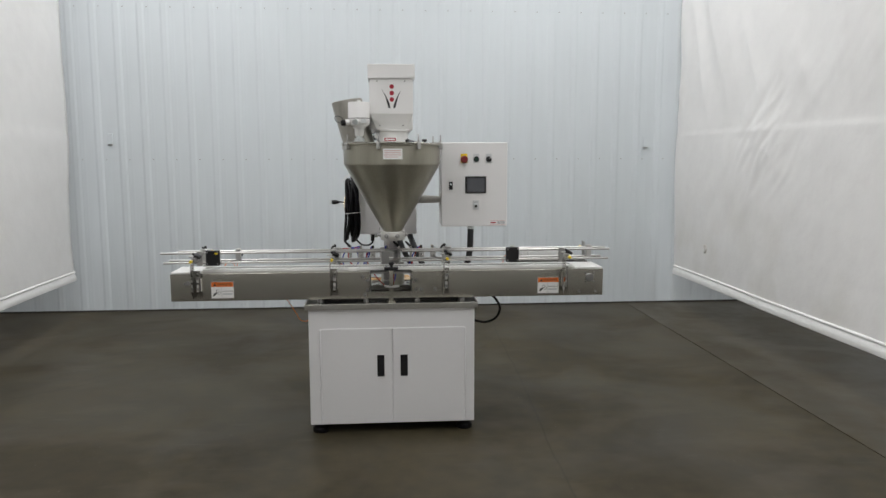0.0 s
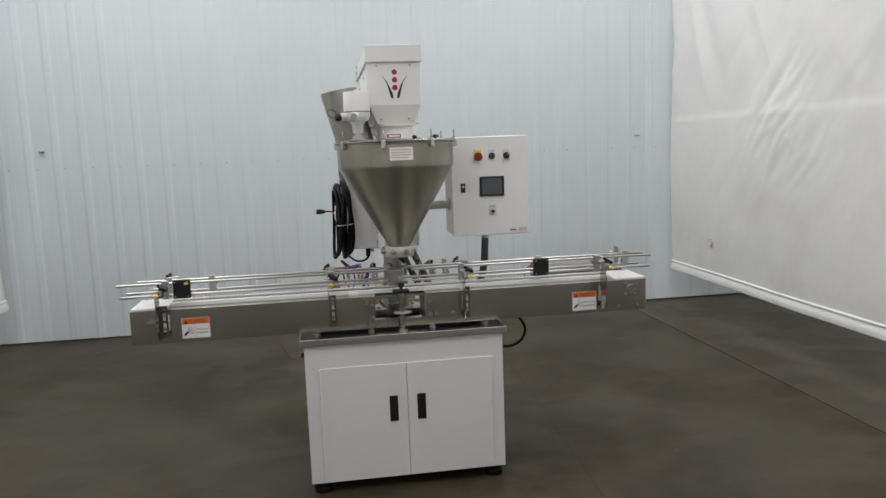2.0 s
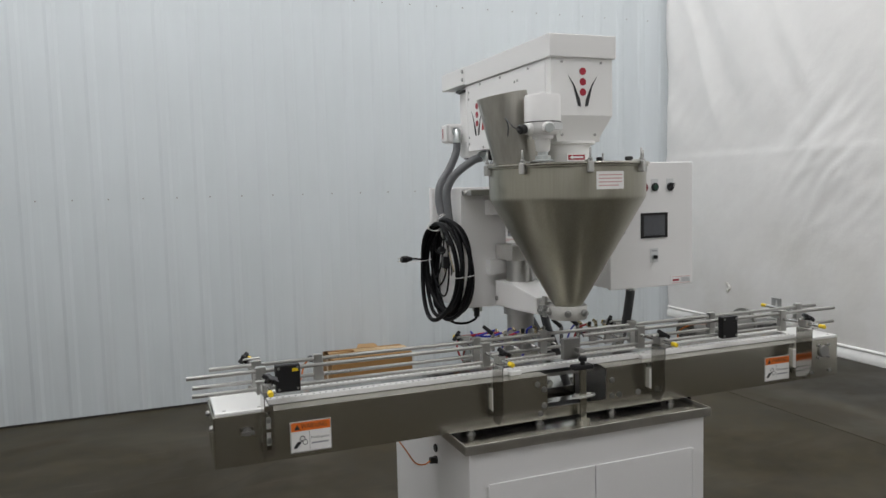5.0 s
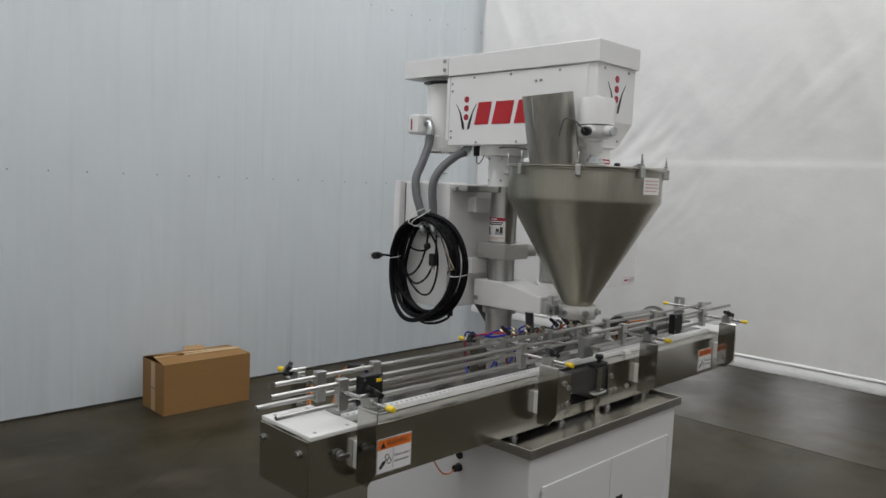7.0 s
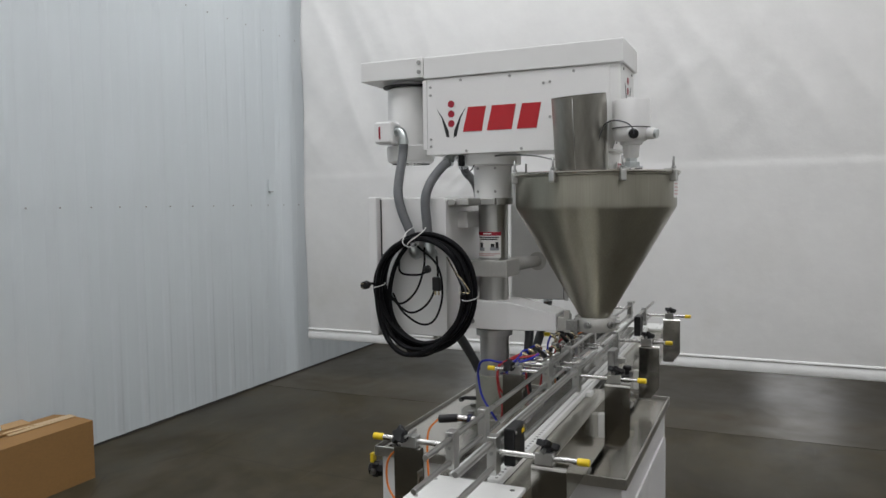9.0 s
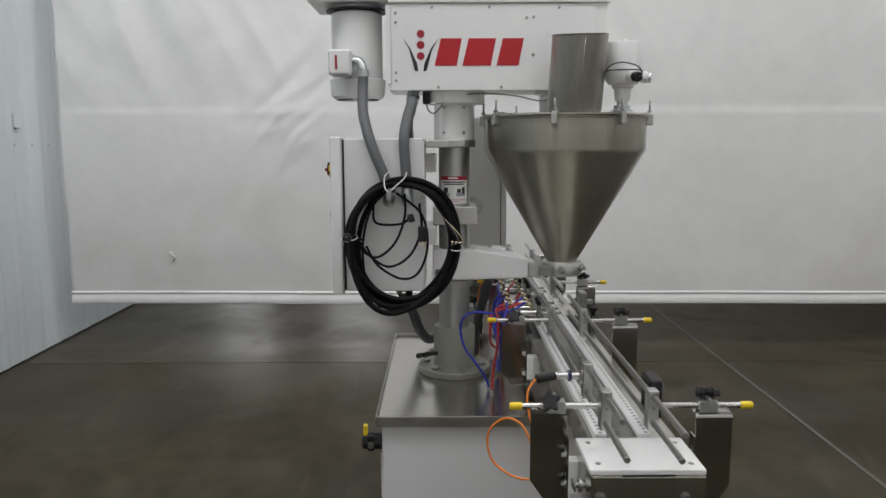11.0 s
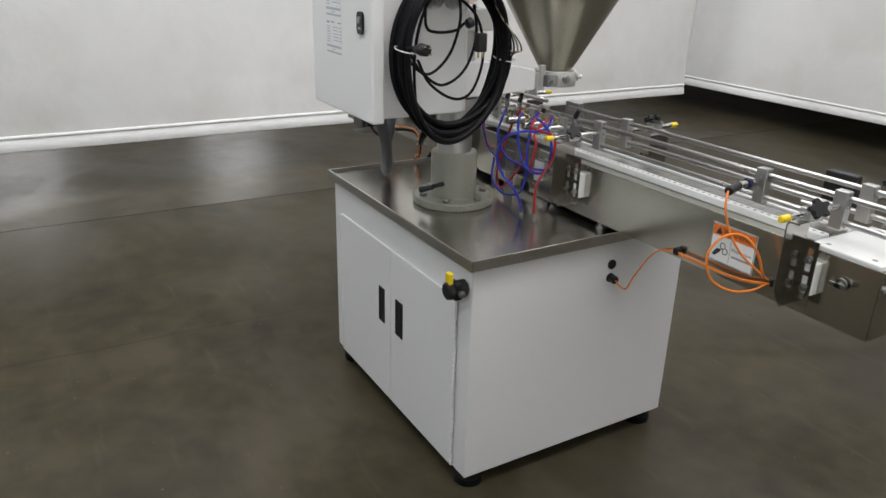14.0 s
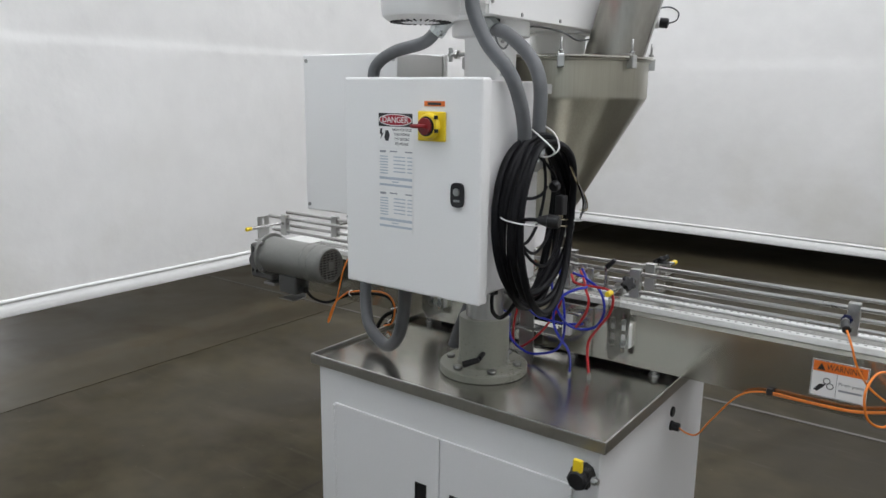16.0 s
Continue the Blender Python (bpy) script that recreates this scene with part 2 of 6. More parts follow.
PLATEGREY = material("grey_legend_plate", (0.62, 0.63, 0.63), 0.4, var=0.03)
TIE = material("white_cable_tie", (0.72, 0.72, 0.70), 0.35, var=0.03)


# ---- shaping helpers ----
def root(name, loc, label, category, group=""):
    ob = new(name)
    ob.empty_display_size = 0.1
    ob.location = loc
    return tagged(ob, label, category, group)


def part(name, bm, mat, parent=None, label=""):
    me = bpy.data.meshes.new(name)
    bm.normal_update()
    bm.to_mesh(me)
    bm.free()
    me.materials.append(mat)
    flags = [f.use_smooth for f in me.polygons]
    if any(flags):
        me.set_sharp_from_angle(angle=radians(40))
        me.polygons.foreach_set("use_smooth", flags)
    return shared(name, me, parent, label)


def shared(name, me, parent=None, label="", at=None):
    ob = new(name, me)
    if at is not None:
        ob.matrix_basis = at
    if parent is not None:
        ob.parent = parent
        if parent.type == "EMPTY":
            ob.matrix_parent_inverse = Matrix.Translation(-parent.location)
    if label:
        ob["label"] = label
    return ob


def B():
    return bmesh.new()


def box(bm, x0, x1, y0, y1, z0, z1, bev=0.0, m=None, seg=2):
    mm = Matrix.Translation(((x0 + x1) / 2, (y0 + y1) / 2, (z0 + z1) / 2)) @ Matrix.Diagonal((abs(x1 - x0), abs(y1 - y0), abs(z1 - z0), 1))
    vs = bmesh.ops.create_cube(bm, size=1.0, matrix=(m @ mm) if m else mm)["verts"]
    if bev:
        es = list({e for v in vs for e in v.link_edges})
        bmesh.ops.bevel(bm, geom=es, offset=bev, segments=seg, profile=0.5, affect="EDGES", clamp_overlap=True)
    return bm


def prism(bm, pts, shift, bev=0.0):
    """A flat outline of 3D points, pushed along shift."""
    shift = Vector(shift)
    a = [bm.verts.new(p) for p in pts]
    b = [bm.verts.new(Vector(p) + shift) for p in pts]
    n = len(pts)
    fs = [bm.faces.new(a), bm.faces.new(b[::-1])] + [bm.faces.new((a[i], b[i], b[(i + 1) % n], a[(i + 1) % n])) for i in range(n)]
    bmesh.ops.recalc_face_normals(bm, faces=fs)
    if bev:
        es = list({e for f in fs for e in f.edges})
        bmesh.ops.bevel(bm, geom=es, offset=bev, segments=2, profile=0.5, affect="EDGES", clamp_overlap=True)
    return bm


def frame_of(d):
    d = Vector(d).normalized()
    u = d.cross(Vector((0, 0, 1)) if abs(d.z) < 0.9 else Vector((1, 0, 0))).normalized()
    return u, d.cross(u).normalized()


def rings(bm, centres, radii, frames, seg, closed=False, caps=True):
    rows = []
    for c, r, (u, v) in zip(centres, radii, frames):
        c = Vector(c)
        rows.append([bm.verts.new(c + (u * math.cos(2 * math.pi * k / seg) + v * math.sin(2 * math.pi * k / seg)) * r) for k in range(seg)])
    n = len(rows)
    made = []
    for i in range(n if closed else n - 1):
        a, b = rows[i], rows[(i + 1) % n]
        for k in range(seg):
            f = bm.faces.new((a[k], a[(k + 1) % seg], b[(k + 1) % seg], b[k]))
            f.smooth = True
            made.append(f)
    if caps and not closed:
        made += [bm.faces.new(rows[0][::-1]), bm.faces.new(rows[-1])]
    bmesh.ops.recalc_face_normals(bm, faces=made)
    return bm


def cyl(bm, p0, p1, r0, r1=None, seg=20, bev=0.0):
    p0, p1 = Vector(p0), Vector(p1)
    r1 = r0 if r1 is None else r1
    d = p1 - p0
    fr = frame_of(d)
    if bev:
        e = d.normalized() * bev
        return rings(bm, [p0, p0 + e, p1 - e, p1], [r0 - bev, r0, r1, r1 - bev], [fr] * 4, seg)
    return rings(bm, [p0, p1], [r0, r1], [fr] * 2, seg)


def lathe(bm, cx, cy, prof, seg=48, caps=True):
    fr = (Vector((1, 0, 0)), Vector((0, 1, 0)))
    return rings(bm, [(cx, cy, z) for r, z in prof], [r for r, z in prof], [fr] * len(prof), seg, caps=caps)


def spline(pts, steps=8, closed=False):
    P = [Vector(p) for p in pts]
    n = len(P)
    out = []
    for i in range(n if closed else n - 1):
        if closed:
            a, b, c, d = P[(i - 1) % n], P[i], P[(i + 1) % n], P[(i + 2) % n]
        else:
            b, c = P[i], P[i + 1]
            a = P[i - 1] if i else b * 2 - c
            d = P[i + 2] if i + 2 < n else c * 2 - b
        for k in range(steps):
            t = k / steps
            out.append(0.5 * ((2 * b) + (c - a) * t + (2 * a - 5 * b + 4 * c - d) * t * t + (3 * b - a - 3 * c + d) * t**3))
    if not closed:
        out.append(P[-1])
    return out


def hose(bm, pts, r, seg=10, steps=8, closed=False):
    c = spline(pts, steps, closed)
    n = len(c)
    tan = [(c[(i + 1) % n] - c[i - 1]) if closed or 0 < i < n - 1 else (c[1] - c[0] if i == 0 else c[-1] - c[-2]) for i in range(n)]
    u, v = frame_of(tan[0])
    fr = []
    for t in tan:
        t = t.normalized()
        u = (u - t * u.dot(t)).normalized()
        fr.append((u.copy(), t.cross(u)))
    return rings(bm, c, [r] * n, fr, seg, closed)


def words(name, text, size, m, mat, parent, depth=0.0006, width=None):
    cu = bpy.data.curves.new(name, "FONT")
    cu.body, cu.size, cu.align_x, cu.align_y, cu.extrude = text, size, "CENTER", "CENTER", depth
    tmp = new("tmp_text", cu)
    dg = bpy.context.evaluated_depsgraph_get()
    me = bpy.data.meshes.new_from_object(tmp.evaluated_get(dg))
    bpy.data.objects.remove(tmp)
    if width:
        w = max(v.co.x for v in me.vertices) - min(v.co.x for v in me.vertices)
        me.transform(Matrix.Diagonal((width / w, 1, 1, 1)))
    me.transform(m)
    me.materials.clear()
    me.materials.append(mat)
    return shared(name, me, parent)


FRONT, REAR, LEFT = (90, 0, 0), (90, 0, 180), (90, 0, -90)


def decal(m, rects, h0=0.0, h1=0.001):
    bm = B()
    for x0, x1, y0, y1 in rects:
        box(bm, x0, x1, y0, y1, h0, h1, m=m)
    return bm


def blade(bm, m, pts, h):
    """A flat polygon in a label's plane, h proud."""
    return prism(bm, [m @ Vector((x, y, 0.0)) for x, y in pts], (m.to_3x3() @ Vector((0, 0, 1))) * h)


def hexbolt(bm, p, d, r=0.007, h=0.005):
    d = Vector(d)
    return cyl(bm, p, Vector(p) + d * h, r, seg=6)


# ---- the room ----
def setting(name, bm, mat, label=""):
    return tagged(part(name, bm, mat, None, label), kind="structure")


WALL_Y, SLAB_X, JOINT_Y = 3.53, 2.50, -1.37
floor = setting("floor", box(B(), -7, SLAB_X - 0.004, -8.5, 3.9, -0.15, 0), CONCRETE, "dark polished concrete floor")
slab = setting("floor_slab", box(B(), SLAB_X + 0.004, 7.5, -8.5, 3.9, -0.15, 0), SLAB, "polished concrete slab beyond a saw-cut joint")
setting("floor_joint_1", box(B(), SLAB_X - 0.004, SLAB_X + 0.004, -8.5, 3.9, -0.15, -0.006), JOINT_DARK, "dark saw-cut floor joint")
setting("floor_joint_2", box(B(), -7, 7.5, JOINT_Y - 0.011, JOINT_Y + 0.011, 0.0, 0.0035), JOINT, "grey filled floor joint")
setting("ceiling", box(B(), -7, 7.5, -8.5, 3.9, 6.0, 6.15), CEILING)
setting("wall_west", box(B(), -7.2, -7, -8.7, 3.9, 0, 6.15), OUTER)
setting("wall_east", box(B(), 7.5, 7.7, -8.7, 3.9, 0, 6.15), LIGHTWALL)
setting("wall_south", box(B(), -7, 7.5, -8.7, -8.5, 0, 6.15), OUTER)
wall = setting("wall_north", box(B(), -7, 7.5, WALL_Y + 0.012, 3.9, 0, 6.0), PANEL, "pale blue-white ribbed metal wall")

# ribbed sheets, four ribs each, in two rows with a lap at 1.5 m
PITCH, SHEET = 0.2235, 4 * 0.2235


def sheet_mesh(z0, z1, off):
    bm = B()
    prof = []
    for k in range(4):
        c = k * PITCH + PITCH / 2
        prof += [(c - 0.040, 0.0), (c - 0.018, -0.0050), (c + 0.018, -0.0050), (c + 0.040, 0.0)]
        prof += [(c + 0.072, 0.0), (c + 0.080, -0.0004), (c + 0.090, -0.0004), (c + 0.098, 0.0)]
    prof = [(0.001, 0.0)] + prof[:-4] + [(SHEET - 0.001, 0.0)]
    front = [(x, off + d, z) for x, d in prof for z in (z0, z1)]
    vs = [bm.verts.new(p) for p in front]
    for i in range(len(prof) - 1):
        bm.faces.new((vs[2 * i], vs[2 * i + 2], vs[2 * i + 3], vs[2 * i + 1]))
    ring = [bm.verts.new((x, 0.012, z)) for x, z in ((0.001, z0), (SHEET - 0.001, z0), (SHEET - 0.001, z1), (0.001, z1))]
    bm.faces.new([vs[2 * i] for i in range(len(prof))][::-1] + [ring[0], ring[1]])
    bm.faces.new([vs[2 * i + 1] for i in range(len(prof))] + [ring[2], ring[3]])
    me = bpy.data.meshes.new("wall_panel")
    bm.normal_update()
    bm.to_mesh(me)
    bm.free()
    me.materials.append(PANEL)
    return me


upper, lower = sheet_mesh(1.485, 6.0, -0.0018), sheet_mesh(0.012, 1.515, 0.0)
sheets = [0.103 - PITCH / 2 + k * SHEET for k in range(-8, 8)]
for x in sheets:
    for me in (upper, lower):
        shared("wall_panel", me, wall, at=Matrix.Translation((x, WALL_Y, 0)))
screw = bpy.data.meshes.new("panel_screw")
bm = cyl(B(), (0, 0, 0), (0, -0.004, 0), 0.0058, seg=8)
bm.to_mesh(screw)
bm.free()
screw.materials.append(DULL)
for k in range(-14, 14):
    for z in (1.512, 2.968):
        shared("panel_screw", screw, wall, at=Matrix.Translation((0.168 + k * PITCH, WALL_Y - 0.003, z)))
setting("baseboard", box(B(), -7, 7.5, WALL_Y - 0.006, WALL_Y + 0.012, 0.0, 0.014), JOINT_DARK, "dark gap strip at the wall foot")

for x, z in ((-2.69, 1.685), (2.655, 1.65)):
    ob = root("wall_bracket", (x, WALL_Y, z), "small white metal bracket screwed to the ribbed wall", "bracket", "wall brackets")
    part("plate", box(B(), x - 0.022, x + 0.022, WALL_Y - 0.012, WALL_Y - 0.004, z - 0.02, z + 0.08, 0.002), PANEL, ob)
    part("hook", box(B(), x - 0.022, x + 0.022, WALL_Y - 0.028, WALL_Y - 0.004, z - 0.029, z - 0.020, 0.003), DULL, ob)


# white tarps that hang round the bay
def tarp(name, axis, pos, a0, a1, foot, top, inward, seed, label, folds=1.0, step=0.05, crumple=None, tilt=0.0):
    """axis: the one along which it runs. inward: the sign of the way to the bay's middle."""
    def off(a, z):
        d = 0.045 * noise.noise(Vector((a * 0.55, z * 0.4, seed))) + 0.012 * noise.noise(Vector((a * 1.7, z * 0.9, seed + 5)))
        up = min(1.0, max(0.0, (z - 1.7) / 0.5))
        mask = max(0.0, noise.noise(Vector((a * 0.45, z * 0.3, seed + 9))) + 0.25)
        s = noise.noise(Vector(((a * 0.90 - z * 0.45) * 3.4, (z * 0.9 + a * 0.45) * 0.5, seed + 13)))
        d += folds * up * mask * 0.048 * (1 - abs(s) * 2)
        d += folds * up * mask * 0.012 * noise.noise(Vector(((a * 0.7 - z * 0.7) * 1.1, (a + z) * 9.0, seed + 31)))
        d -= 0.0035 * (1 + math.tanh((z - 1.755) / 0.02))
        tuck = math.exp(-((z - 1.72) / 0.16) ** 2) * max(0.0, noise.noise(Vector((a * 0.8, 0, seed + 2))))
        d += folds * tuck * 0.022 * noise.noise(Vector((a * 7, z * 7, seed)))
        if crumple:
            u, v = (a + z) * 0.707, (z - a) * 0.707
            r = math.hypot(a - crumple[0], z - crumple[1])
            d += 0.016 * math.exp(-((r / 0.34) ** 2)) * (1 - 2.2 * abs(noise.noise(Vector((u * 11, v * 2.6, seed + 3)))))
            d += 0.008 * math.exp(-((r / 1.1) ** 2)) * noise.noise(Vector((u * 5.5, v * 1.3, seed + 7)))
            d += 0.003 * noise.noise(Vector((a * 6.0, z * 4.5, seed + 17)))
        edge = min(a - a0, a1 - a)
        d += 0.007 * math.exp(-edge / 0.10) * math.sin(z * 4.0 + seed)
        return d * min(1.0, (z - foot) / 0.5 + 0.25)

    def place(a, z, h=0.0):
        v = pos + inward * (off(a, z) + h)
        slack = 0.018 * noise.noise(Vector((a0 * 3, z * 1.6, seed + 21))) if min(a - a0, a1 - a) < 1e-6 else 0
        return Vector((v, a + slack, z)) if axis == "y" else Vector((a + slack, v, z))

    def grid(us, zs, h):
        bm = B()
        rows = [[bm.verts.new(place(a, z, h)) for a in us] for z in zs]
        for i in range(len(zs) - 1):
            for k in range(len(us) - 1):
                f = bm.faces.new((rows[i][k], rows[i][k + 1], rows[i + 1][k + 1], rows[i + 1][k]))
                f.smooth = True
        return bm

    ob = root(name, (pos, (a0 + a1) / 2, foot) if axis == "y" else ((a0 + a1) / 2, pos, foot), label, "curtain", "bay curtains")
    na = int((a1 - a0) / step)
    us = [a0 + (a1 - a0) * k / na for k in range(na + 1)]
    low = foot + 0.07
    nz = int((2.5 - low) / (step * 0.9))
    zs = [low + (2.5 - low) * k / nz for k in range(nz)] + [2.5 + (top - 2.5) * k / 70 for k in range(71)]
    sheet = part("sheet", grid(us, zs, 0.0), TARP, ob)
    md = sheet.modifiers.new("thick", "SOLIDIFY")
    md.thickness, md.offset = 0.003, 0.0
    # the hem: a welded rib above a bowed pocket
    bm = B()
    prof = [(0.002, foot + 0.098), (0.010, foot + 0.094), (0.013, foot + 0.086), (0.008, foot + 0.079), (0.003, foot + 0.074), (0.010, foot + 0.060), (0.018, foot + 0.030), (0.014, foot + 0.006),
            (0.002, foot), (-0.010, foot + 0.006), (-0.012, foot + 0.05), (-0.004, foot + 0.098)]
    hs = us[::2] if (len(us) - 1) % 2 == 0 else us[:-1:2] + us[-1:]
    rows = []
    for a in hs:
        w = 0.006 * noise.noise(Vector((a * 0.8, 3.3, seed))) + tilt * a
        base = place(a, foot + 0.09)
        rows.append([bm.verts.new(base + (Vector((inward * h, 0, z + w - foot - 0.09)) if axis == "y" else Vector((0, inward * h, z + w - foot - 0.09)))) for h, z in prof])
    for i in range(len(rows) - 1):
        for k in range(len(prof)):
            f = bm.faces.new((rows[i][k], rows[i + 1][k], rows[i + 1][(k + 1) % len(prof)], rows[i][(k + 1) % len(prof)]))
            f.smooth = True
    bm.faces.new(rows[0])
    bm.faces.new(rows[-1][::-1])
    bmesh.ops.recalc_face_normals(bm, faces=bm.faces[:])
    part("hem", bm, HEM, ob, "welded white hem with a pipe pocket")
    return ob


east = tarp("tarp_curtain", "y", 2.95, -3.72, 3.36, 0.317, 6.0, -1, 2.0, "wrinkled white vinyl tarp curtain, lightly stained, clear of the floor", step=0.022, crumple=(1.62, 1.64), tilt=0.003, folds=0.55)
tarp("tarp_curtain", "y", -2.97, -3.72, 3.20, 0.366, 6.0, 1, 7.5, "white vinyl tarp curtain with pipe hem beside the ribbed wall")
tarp("tarp_curtain", "x", -4.58, -5.5, 5.5, 0.212, 6.0, 1, 12.0, "long white vinyl tarp curtain closing the bay before a dark hall", tilt=0.007)
# a scuff on the tarp
rnd = random.Random(8)
for y, z, r in ((2.61, 0.705, 0.020), (2.585, 0.68, 0.016), (2.60, 0.655, 0.012)):
    ring = [(2.940, y + r * rnd.uniform(0.5, 1.2) * math.cos(k * 0.7), z + r * rnd.uniform(0.5, 1.4) * math.sin(k * 0.7)) for k in range(9)]
    part("scuff", prism(B(), ring, (-0.0225, 0, 0)), SCUFF, east)


# carton at the wall
def carton():
    x0, x1, y0, y1, h = -0.205, 0.400, 3.075, 3.385, 0.322
    ob = root("cardboard_box", (0.1, 3.23, 0), "brown taped cardboard carton, flaps ajar, on the floor by the wall", "box")
    bm = box(B(), x0, x1, y0, y1, 0.0, h)
    top = max(bm.faces, key=lambda f: f.calc_center_median().z)
    bmesh.ops.inset_region(bm, faces=[top], thickness=0.006)
    down = bmesh.ops.extrude_face_region(bm, geom=[top])
    bmesh.ops.translate(bm, vec=(0, 0, 0.006 - h), verts=[v for v in down["geom"] if isinstance(v, bmesh.types.BMVert)])
    bmesh.ops.delete(bm, geom=[top], context="FACES_ONLY")
    part("carton_wall", bm, CARD, ob)
    ym = (y0 + y1) / 2
    fl = B()
    prism(fl, [(x0, y0, h), (x1, y0, h), (x1 - 0.004, ym - 0.002, h + 0.010), (x0 + 0.12, ym - 0.012, h + 0.014), (x0 + 0.004, ym - 0.03, h + 0.016)], (0, 0, 0.005))
    part("flap", fl, CARD, ob)
    fl = B()
    prism(fl, [(x0, y1, h), (x1, y1, h), (x1 - 0.004, ym + 0.002, h + 0.012), (x0 + 0.16, ym - 0.004, h + 0.024), (x0 + 0.004, ym + 0.012, h + 0.034)], (0, 0, 0.005))
    part("flap", fl, CARD, ob)
    fl = B()
    prism(fl, [(x0 + 0.25, y1 - 0.06, h + 0.018), (x0 + 0.42, y1 - 0.05, h + 0.010), (x0 + 0.40, y1 - 0.01, h + 0.030), (x0 + 0.27, y1 - 0.015, h + 0.035)], (0, 0, 0.004))
    part("torn_flap", fl, CARDIN, ob)
    fl = B()
    prism(fl, [(x0 + 0.005, ym - 0.02, h + 0.021), (x0 + 0.005, ym + 0.005, h + 0.026), (x0 + 0.20, ym + 0.006, h + 0.021), (x0 + 0.14, ym - 0.012, h + 0.020)], (0, 0, 0.003))
    part("flap_edge", fl, CARDIN, ob)
    part("tape", box(B(), x0 - 0.0015, x0, ym - 0.028, ym + 0.028, 0.005, h - 0.004), TAPE, ob, "tan tape strip over the end")
    tp = B()
    prism(tp, [(x0 + 0.20, ym - 0.03, h + 0.0195), (x1, ym - 0.03, h + 0.0155), (x1, ym + 0.03, h + 0.0175), (x0 + 0.20, ym + 0.03, h + 0.0275)], (0, 0, 0.0015))
    part("tape", tp, TAPE, ob)
    part("tape_gap", box(B(), x0 - 0.0022, x0 - 0.0012, ym - 0.028, ym + 0.028, 0.148, 0.153), INK, ob)


carton()


# ---- base cabinet ----
def door(parent, x0, x1, front, handle, hinge):
    """front: -1 for the front face, 1 for the rear. handle: its x span. hinge: x of the hinge edge."""
    y = 0.0 if front < 0 else 0.767
    bm = box(B(), x0, x1, y, y + front * 0.007, 0.054, 0.594, 0.002)
    d = part("door", bm, CABINET, parent)
    hx0, hx1 = handle
    bm = B()
    yo, yi = y + front * 0.0095, y + front * 0.007
    for a, b, c, e in ((hx0, hx1, 0.322, 0.327), (hx0, hx1, 0.438, 0.443), (hx0, hx0 + 0.005, 0.327, 0.438), (hx1 - 0.005, hx1, 0.327, 0.438)):
        box(bm, a, b, yi, yo, c, e)
    box(bm, hx0 + 0.005, hx1 - 0.005, yi, yi + front * 0.0008, 0.327, 0.438)
    box(bm, hx0 + 0.012, hx1 - 0.012, yi, yi + front * 0.0016, 0.34, 0.425, 0.0005)
    part("handle", bm, BLACK, d, "black recessed pull")
    bm = B()
    zs = [z for k in range(27) for z in (0.0555 + k * 0.0198, 0.0570 + k * 0.0198, 0.0720 + k * 0.0198, 0.0735 + k * 0.0198)]
    rings(bm, [(hinge, y + front * 0.006, z) for z in zs], [0.0022 if front > 0 else 0.0038, 0.0044, 0.0044, 0.0022 if front > 0 else 0.0038] * 27, [frame_of((0, 0, 1))] * len(zs), 8)
    part("hinge", bm, CABINET, d)


def base_cabinet():
    ob = root("base_cabinet", (0, 0.38, 0), "white steel base cabinet with stainless tray top on black feet", "cabinet")
    part("body", box(B(), -0.457, 0.457, 0.0, 0.767, 0.05, 0.702, 0.004), CABINET, ob)
    door(ob, -0.391, -0.0015, -1, (-0.084, -0.045), -0.394)
    door(ob, 0.0015, 0.400, -1, (0.044, 0.084), 0.403)
    door(ob, 0.0015, 0.389, 1, (0.043, 0.082), 0.392)
    door(ob, -0.387, -0.0015, 1, (-0.083, -0.036), -0.390)
    # tray with a low folded edge
    tray = part("tray_top", box(B(), -0.4695, 0.4695, -0.0105, 0.7795, 0.7025, 0.722), TRAY, ob, "stainless steel tray top with a low lip")
    for x0, x1, y0, y1 in ((-0.475, 0.475, -0.016, -0.0105), (-0.475, 0.475, 0.7795, 0.785), (-0.475, -0.4695, -0.0105, 0.7795), (0.4695, 0.475, -0.0105, 0.7795)):
        part("tray_edge", box(B(), x0, x1, y0, y1, 0.702, 0.733, 0.0018), RIM, tray, "brushed folded tray edge")
    for x in (-0.405, 0.405):
        for y in (0.048, 0.719):
            bm = lathe(B(), x, y, [(0.044, 0.0), (0.044, 0.022), (0.036, 0.030), (0.036, 0.051)], 20)
            part("foot", bm, RUBBER, ob)
    # side glands
    for z in (0.628, 0.586):
        bm = cyl(B(), (-0.457, 0.292, z), (-0.463, 0.292, z), 0.0145, seg=16, bev=0.001)
        if z < 0.6:
            cyl(bm, (-0.463, 0.292, z), (-0.482, 0.292, z), 0.012, seg=6)
        part("cable_gland", bm, BLACK, ob)
    bm = cyl(B(), (0.457, 0.296, 0.565), (0.478, 0.296, 0.565), 0.013, seg=12)
    part("cable_gland", bm, BLACK, ob)
    return ob


base_cabinet()


